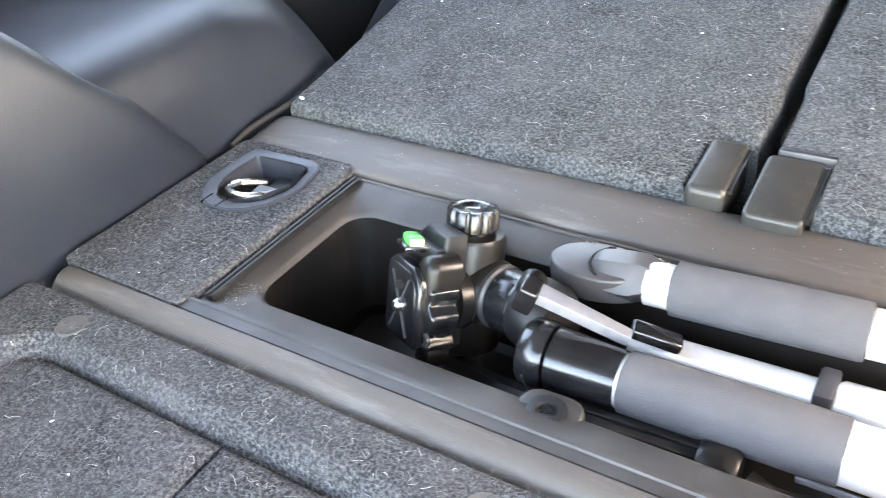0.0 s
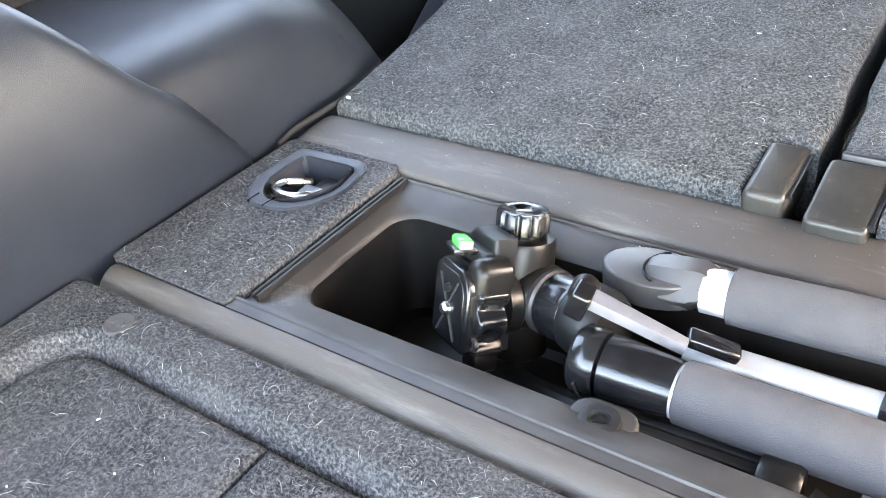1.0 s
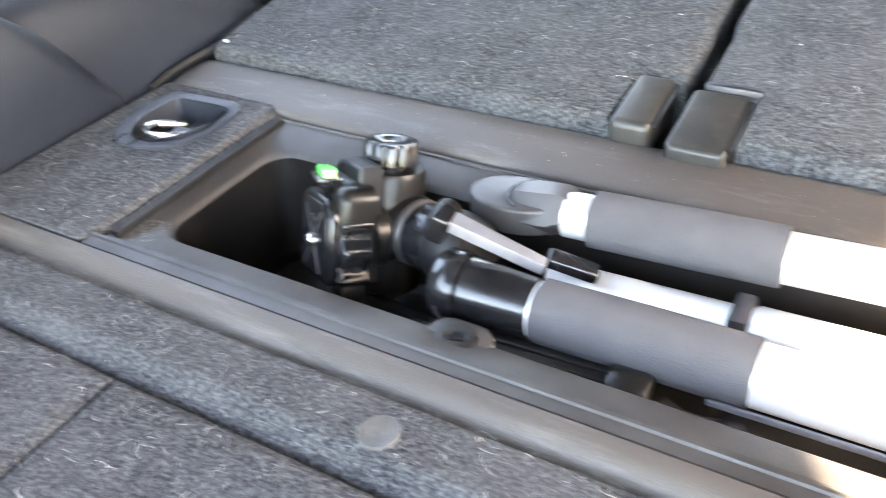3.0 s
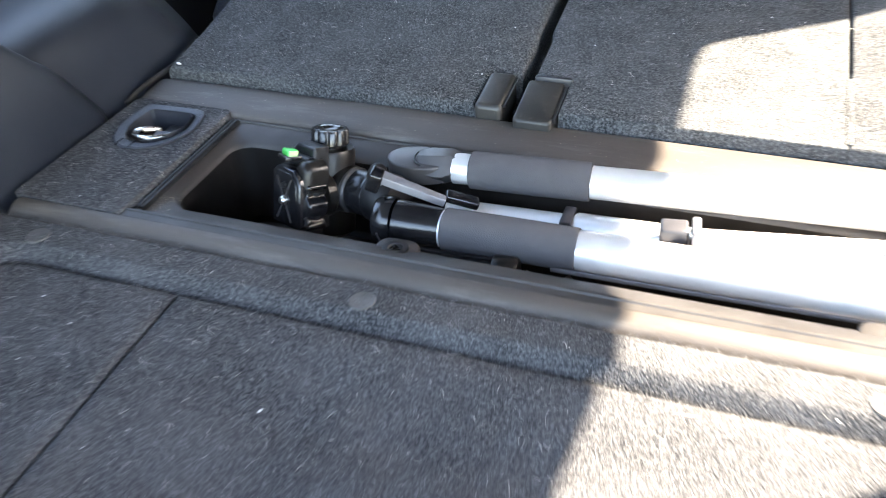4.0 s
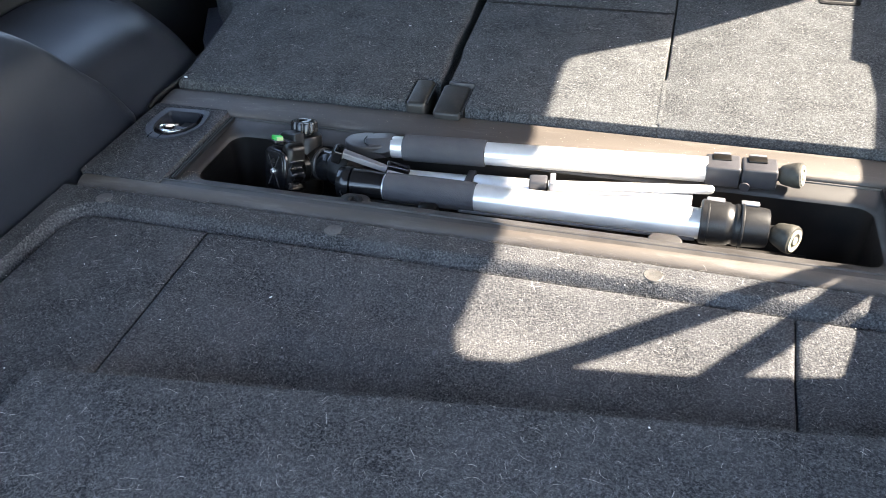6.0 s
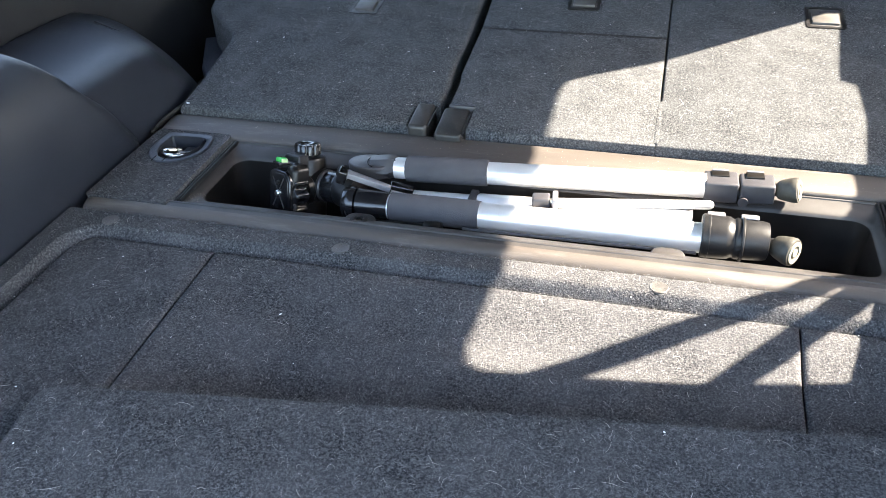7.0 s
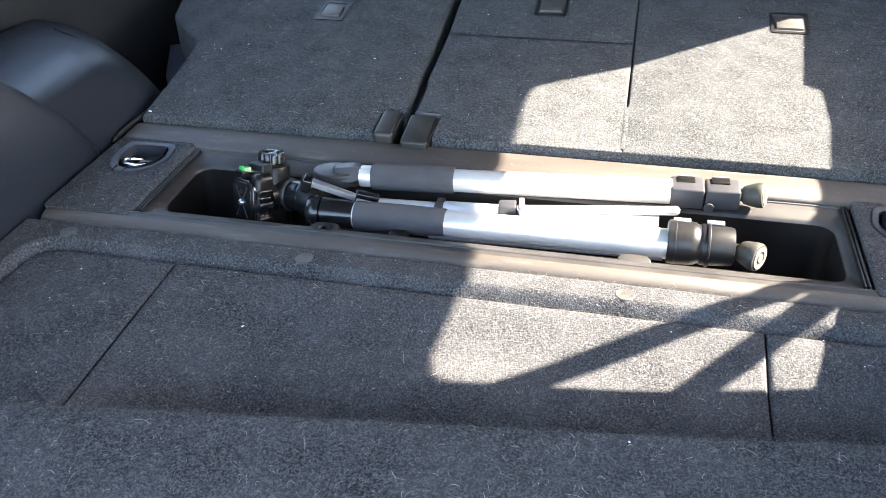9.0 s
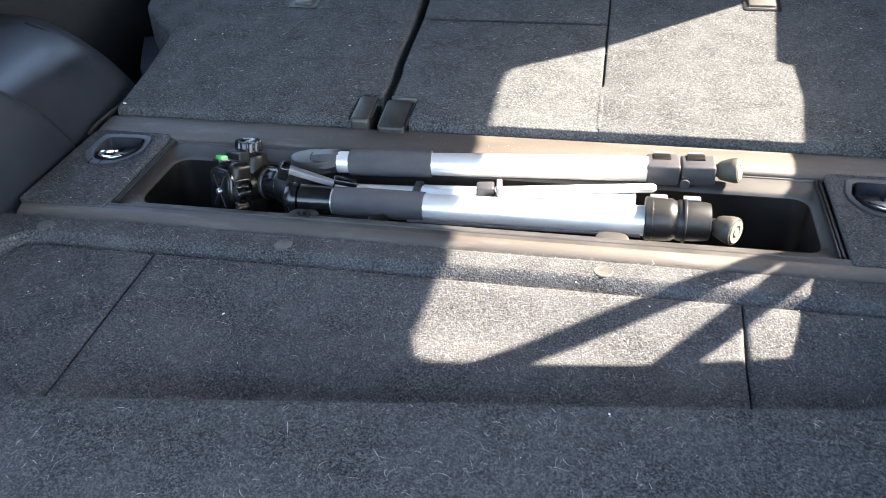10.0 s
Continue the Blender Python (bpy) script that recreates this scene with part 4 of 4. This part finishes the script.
# spirit level
mv = mp @ Matrix.Translation((-0.0085, -0.0060, 0.0362)) @ pose(0, 0, 0, 0, 0, 80)
b = bmesh.new()
box(b, (-0.010, -0.0085, -0.004), (0.010, 0.0085, 0.0005), 0.0015, mv)
part("level_seat", b, BLACK, plat)
b = bmesh.new()
box(b, (-0.0078, -0.0055, -0.001), (0.0078, 0.0055, 0.0062), 0.0025, mv, 3)
vial = part("spirit_level", b, GREEN, plat, "bright green spirit level vial")
b = bmesh.new()
box(b, (0.0074, -0.0045, 0.000), (0.0092, 0.0045, 0.0052), 0.0006, mv)
part("vial_end", b, PALEGREEN, vial, "pale vial end")


# ---- lint, hairs and felt nap ----
def surface(x, y):
    """Height of the carpet at x, y, or None over gaps and seams."""
    if y < -0.262 and (abs(x - 0.105 + 0.0055 * min(max((y + 0.52) / 0.255, 0), 1)) < 0.0045 or abs(x - 0.764) < 0.0045) or -0.2705 < y < -0.2635 and -0.08 < x < 0.96:
        return None
    if y > 0.16 and abs(x - 0.600) < 0.005 or abs(y - 0.3572) < 0.005 and 0.28 < x < 0.60:
        return None
    u = turn.inverted() @ Vector((x, y, 0))
    if 0.004 < u.x < 0.92 and -0.29 < u.y < -0.003:
        return 0.0201
    if -0.120 < x < -0.006 and -0.196 < y < -0.003:
        if -0.106 < x < -0.014 and -0.104 < y < -0.010:
            return None
        return 0.0036
    if 0.886 < x < 1.000 and -0.196 < y < -0.003:
        if 0.894 < x < 0.986 and -0.104 < y < -0.010:
            return None
        return 0.0036
    if -0.79 < y < -0.2215 and -0.1225 < x < 1.0025:
        if -0.081 < x < 0.961 and y < -0.267:
            return -0.0094 + sag(x, y)
        return well(x, y) + 0.0002
    if 0.056 < y < 0.55 and -0.115 < x < 0.995:
        if 0.249 < x < 0.336 and y < 0.115:
            return None
        if 0.274 < x < 0.296:
            return None
        return seat_z(y) + 0.0002
    return None


def strands(name, count, length, width, mat, bend, lift, label, rng_seed, steps=3, box_=(-0.13, 1.0, -0.66, 0.55)):
    rng = np.random.default_rng(rng_seed)
    verts, faces = [], []
    made = 0
    while made < count:
        x, y = rng.uniform(box_[0], box_[1]), rng.uniform(box_[2], box_[3])
        z = surface(x, y)
        if z is None:
            continue
        made += 1
        a, ln, wd = rng.uniform(0, 2 * math.pi), length * rng.uniform(0.4, 1.5), width * rng.uniform(0.6, 1.3)
        curl, top = rng.normal(0, bend), lift * rng.uniform(0.2, 1.0)
        i0 = len(verts)
        for k in range(steps + 1):
            t = k / steps
            h = z + top * math.sin(math.pi * min(t * 1.15, 1)) + 0.0001
            wx, wy = -math.sin(a) * wd / 2, math.cos(a) * wd / 2
            taper = 1 - 0.55 * abs(2 * t - 1)
            verts.append((x - wx * taper, y - wy * taper, h))
            verts.append((x + wx * taper, y + wy * taper, h + wd * 0.3))
            x += math.cos(a) * ln / steps
            y += math.sin(a) * ln / steps
            a += curl / steps
        for k in range(steps):
            b = i0 + 2 * k
            faces.append((b, b + 2, b + 3, b + 1))
    me = bpy.data.meshes.new("mesh")
    me.from_pydata(verts, [], faces)
    me.materials.append(mat)
    return tagged(new(name, me), label, "fibres", kind="stuff")


strands("carpet_fibres", 300000, 0.0040, 0.00020, FIBRE, 1.3, 0.0014, "short grey fibres standing out of the felt", 3, 2)
strands("pale_hairs", 900, 0.0135, 0.00020, HAIR, 1.6, 0.0025, "loose pale animal hairs lying on the felt", 5, 6)
strands("short_hairs", 2600, 0.0055, 0.00024, HAIR, 0.9, 0.0018, "short pale hairs caught in the felt", 6, 3)


# nap standing out along the edges of the loose board and of the carpet rim
rng = np.random.default_rng(12)
verts, faces = [], []
for k in range(7000):
    if k < 4500:
        p = turn @ Vector((rng.uniform(0.0, 0.92), rng.uniform(-0.007, 0.0005), 0))
        x, y, z = p.x, p.y, rng.uniform(0.0165, 0.0202)
        a = rng.uniform(0.2, 2.94)
    else:
        x, y, z = rng.uniform(-0.12, 0.99), rng.uniform(-0.226, -0.2205), -0.0015
        a = rng.uniform(0, 6.28)
    ln, i0 = rng.uniform(0.0012, 0.0038), len(verts)
    for t in (0.0, 0.5, 1.0):
        px, py, pz = x + math.cos(a) * ln * t, y + math.sin(a) * ln * t, z + 0.0016 * math.sin(2.4 * t)
        verts += [(px, py, pz), (px, py, pz + 0.00022 * (1.2 - t))]
        a += rng.normal(0, 0.5)
    faces += [(i0, i0 + 2, i0 + 3, i0 + 1), (i0 + 2, i0 + 4, i0 + 5, i0 + 3)]
me = bpy.data.meshes.new("mesh")
me.from_pydata(verts, [], faces)
me.materials.append(FIBRE)
tagged(new("edge_fibres", me), "grey fibres fraying along the felt edges", "fibres", kind="stuff")

rng = np.random.default_rng(9)
bm = bmesh.new()
spots = [(-0.104, 0.057, seat_z(0.057) + 0.001, 0.0026)]
while len(spots) < 90:
    x, y = rng.uniform(-0.12, 1.0), rng.uniform(-0.62, 0.5)
    z = surface(x, y)
    if z is not None:
        spots.append((x, y, z + 0.0006, rng.choice([0.0006, 0.0008, 0.0011, 0.0015], p=[0.5, 0.38, 0.11, 0.01])))
for x, y, z, r in spots:
    bmesh.ops.create_icosphere(bm, subdivisions=1, radius=r, matrix=pose(x, y, z, 0, 0, rng.uniform(0, 180)) @ Matrix.Diagonal((rng.uniform(1.0, 2.0), 0.8, 0.5, 1)))
tagged(part("lint", bm, LINT), "white lint specks on the felt", "lint", kind="stuff")

# grit along the tray's far ledge and on the strips
verts, faces = [], []
for k in range(1500):
    q = rng.random()
    if q < 0.72:
        x = 0.20 + 0.30 * rng.random() ** 0.8
        y = -0.0096 - min(abs(rng.normal(0, 0.004)), 0.0125)
        z = -0.0055 - (-0.0091 - y) * 0.085
    elif q < 0.90:
        x, y, z = rng.uniform(-0.1, 0.9), rng.uniform(-0.004, 0.04), 0.0046
    else:
        x, y, z = rng.uniform(0.0, 0.03), rng.uniform(-0.176, -0.150), -0.0066 - 0.0004 * rng.random()
    r = rng.uniform(0.0005, 0.0014) if q < 0.72 else rng.uniform(0.00015, 0.0004)
    i0 = len(verts)
    for a in (0, 2.1, 4.2):
        verts.append((x + r * math.cos(a), y + r * math.sin(a), z))
    verts.append((x, y, z + r))
    faces += [(i0, i0 + 1, i0 + 3), (i0 + 1, i0 + 2, i0 + 3), (i0 + 2, i0, i0 + 3)]
me = bpy.data.meshes.new("mesh")
me.from_pydata(verts, [], faces)
me.materials.append(GRIT)
tagged(new("grit", me), "pale sandy grit on the tray ledge", "grit", kind="stuff")
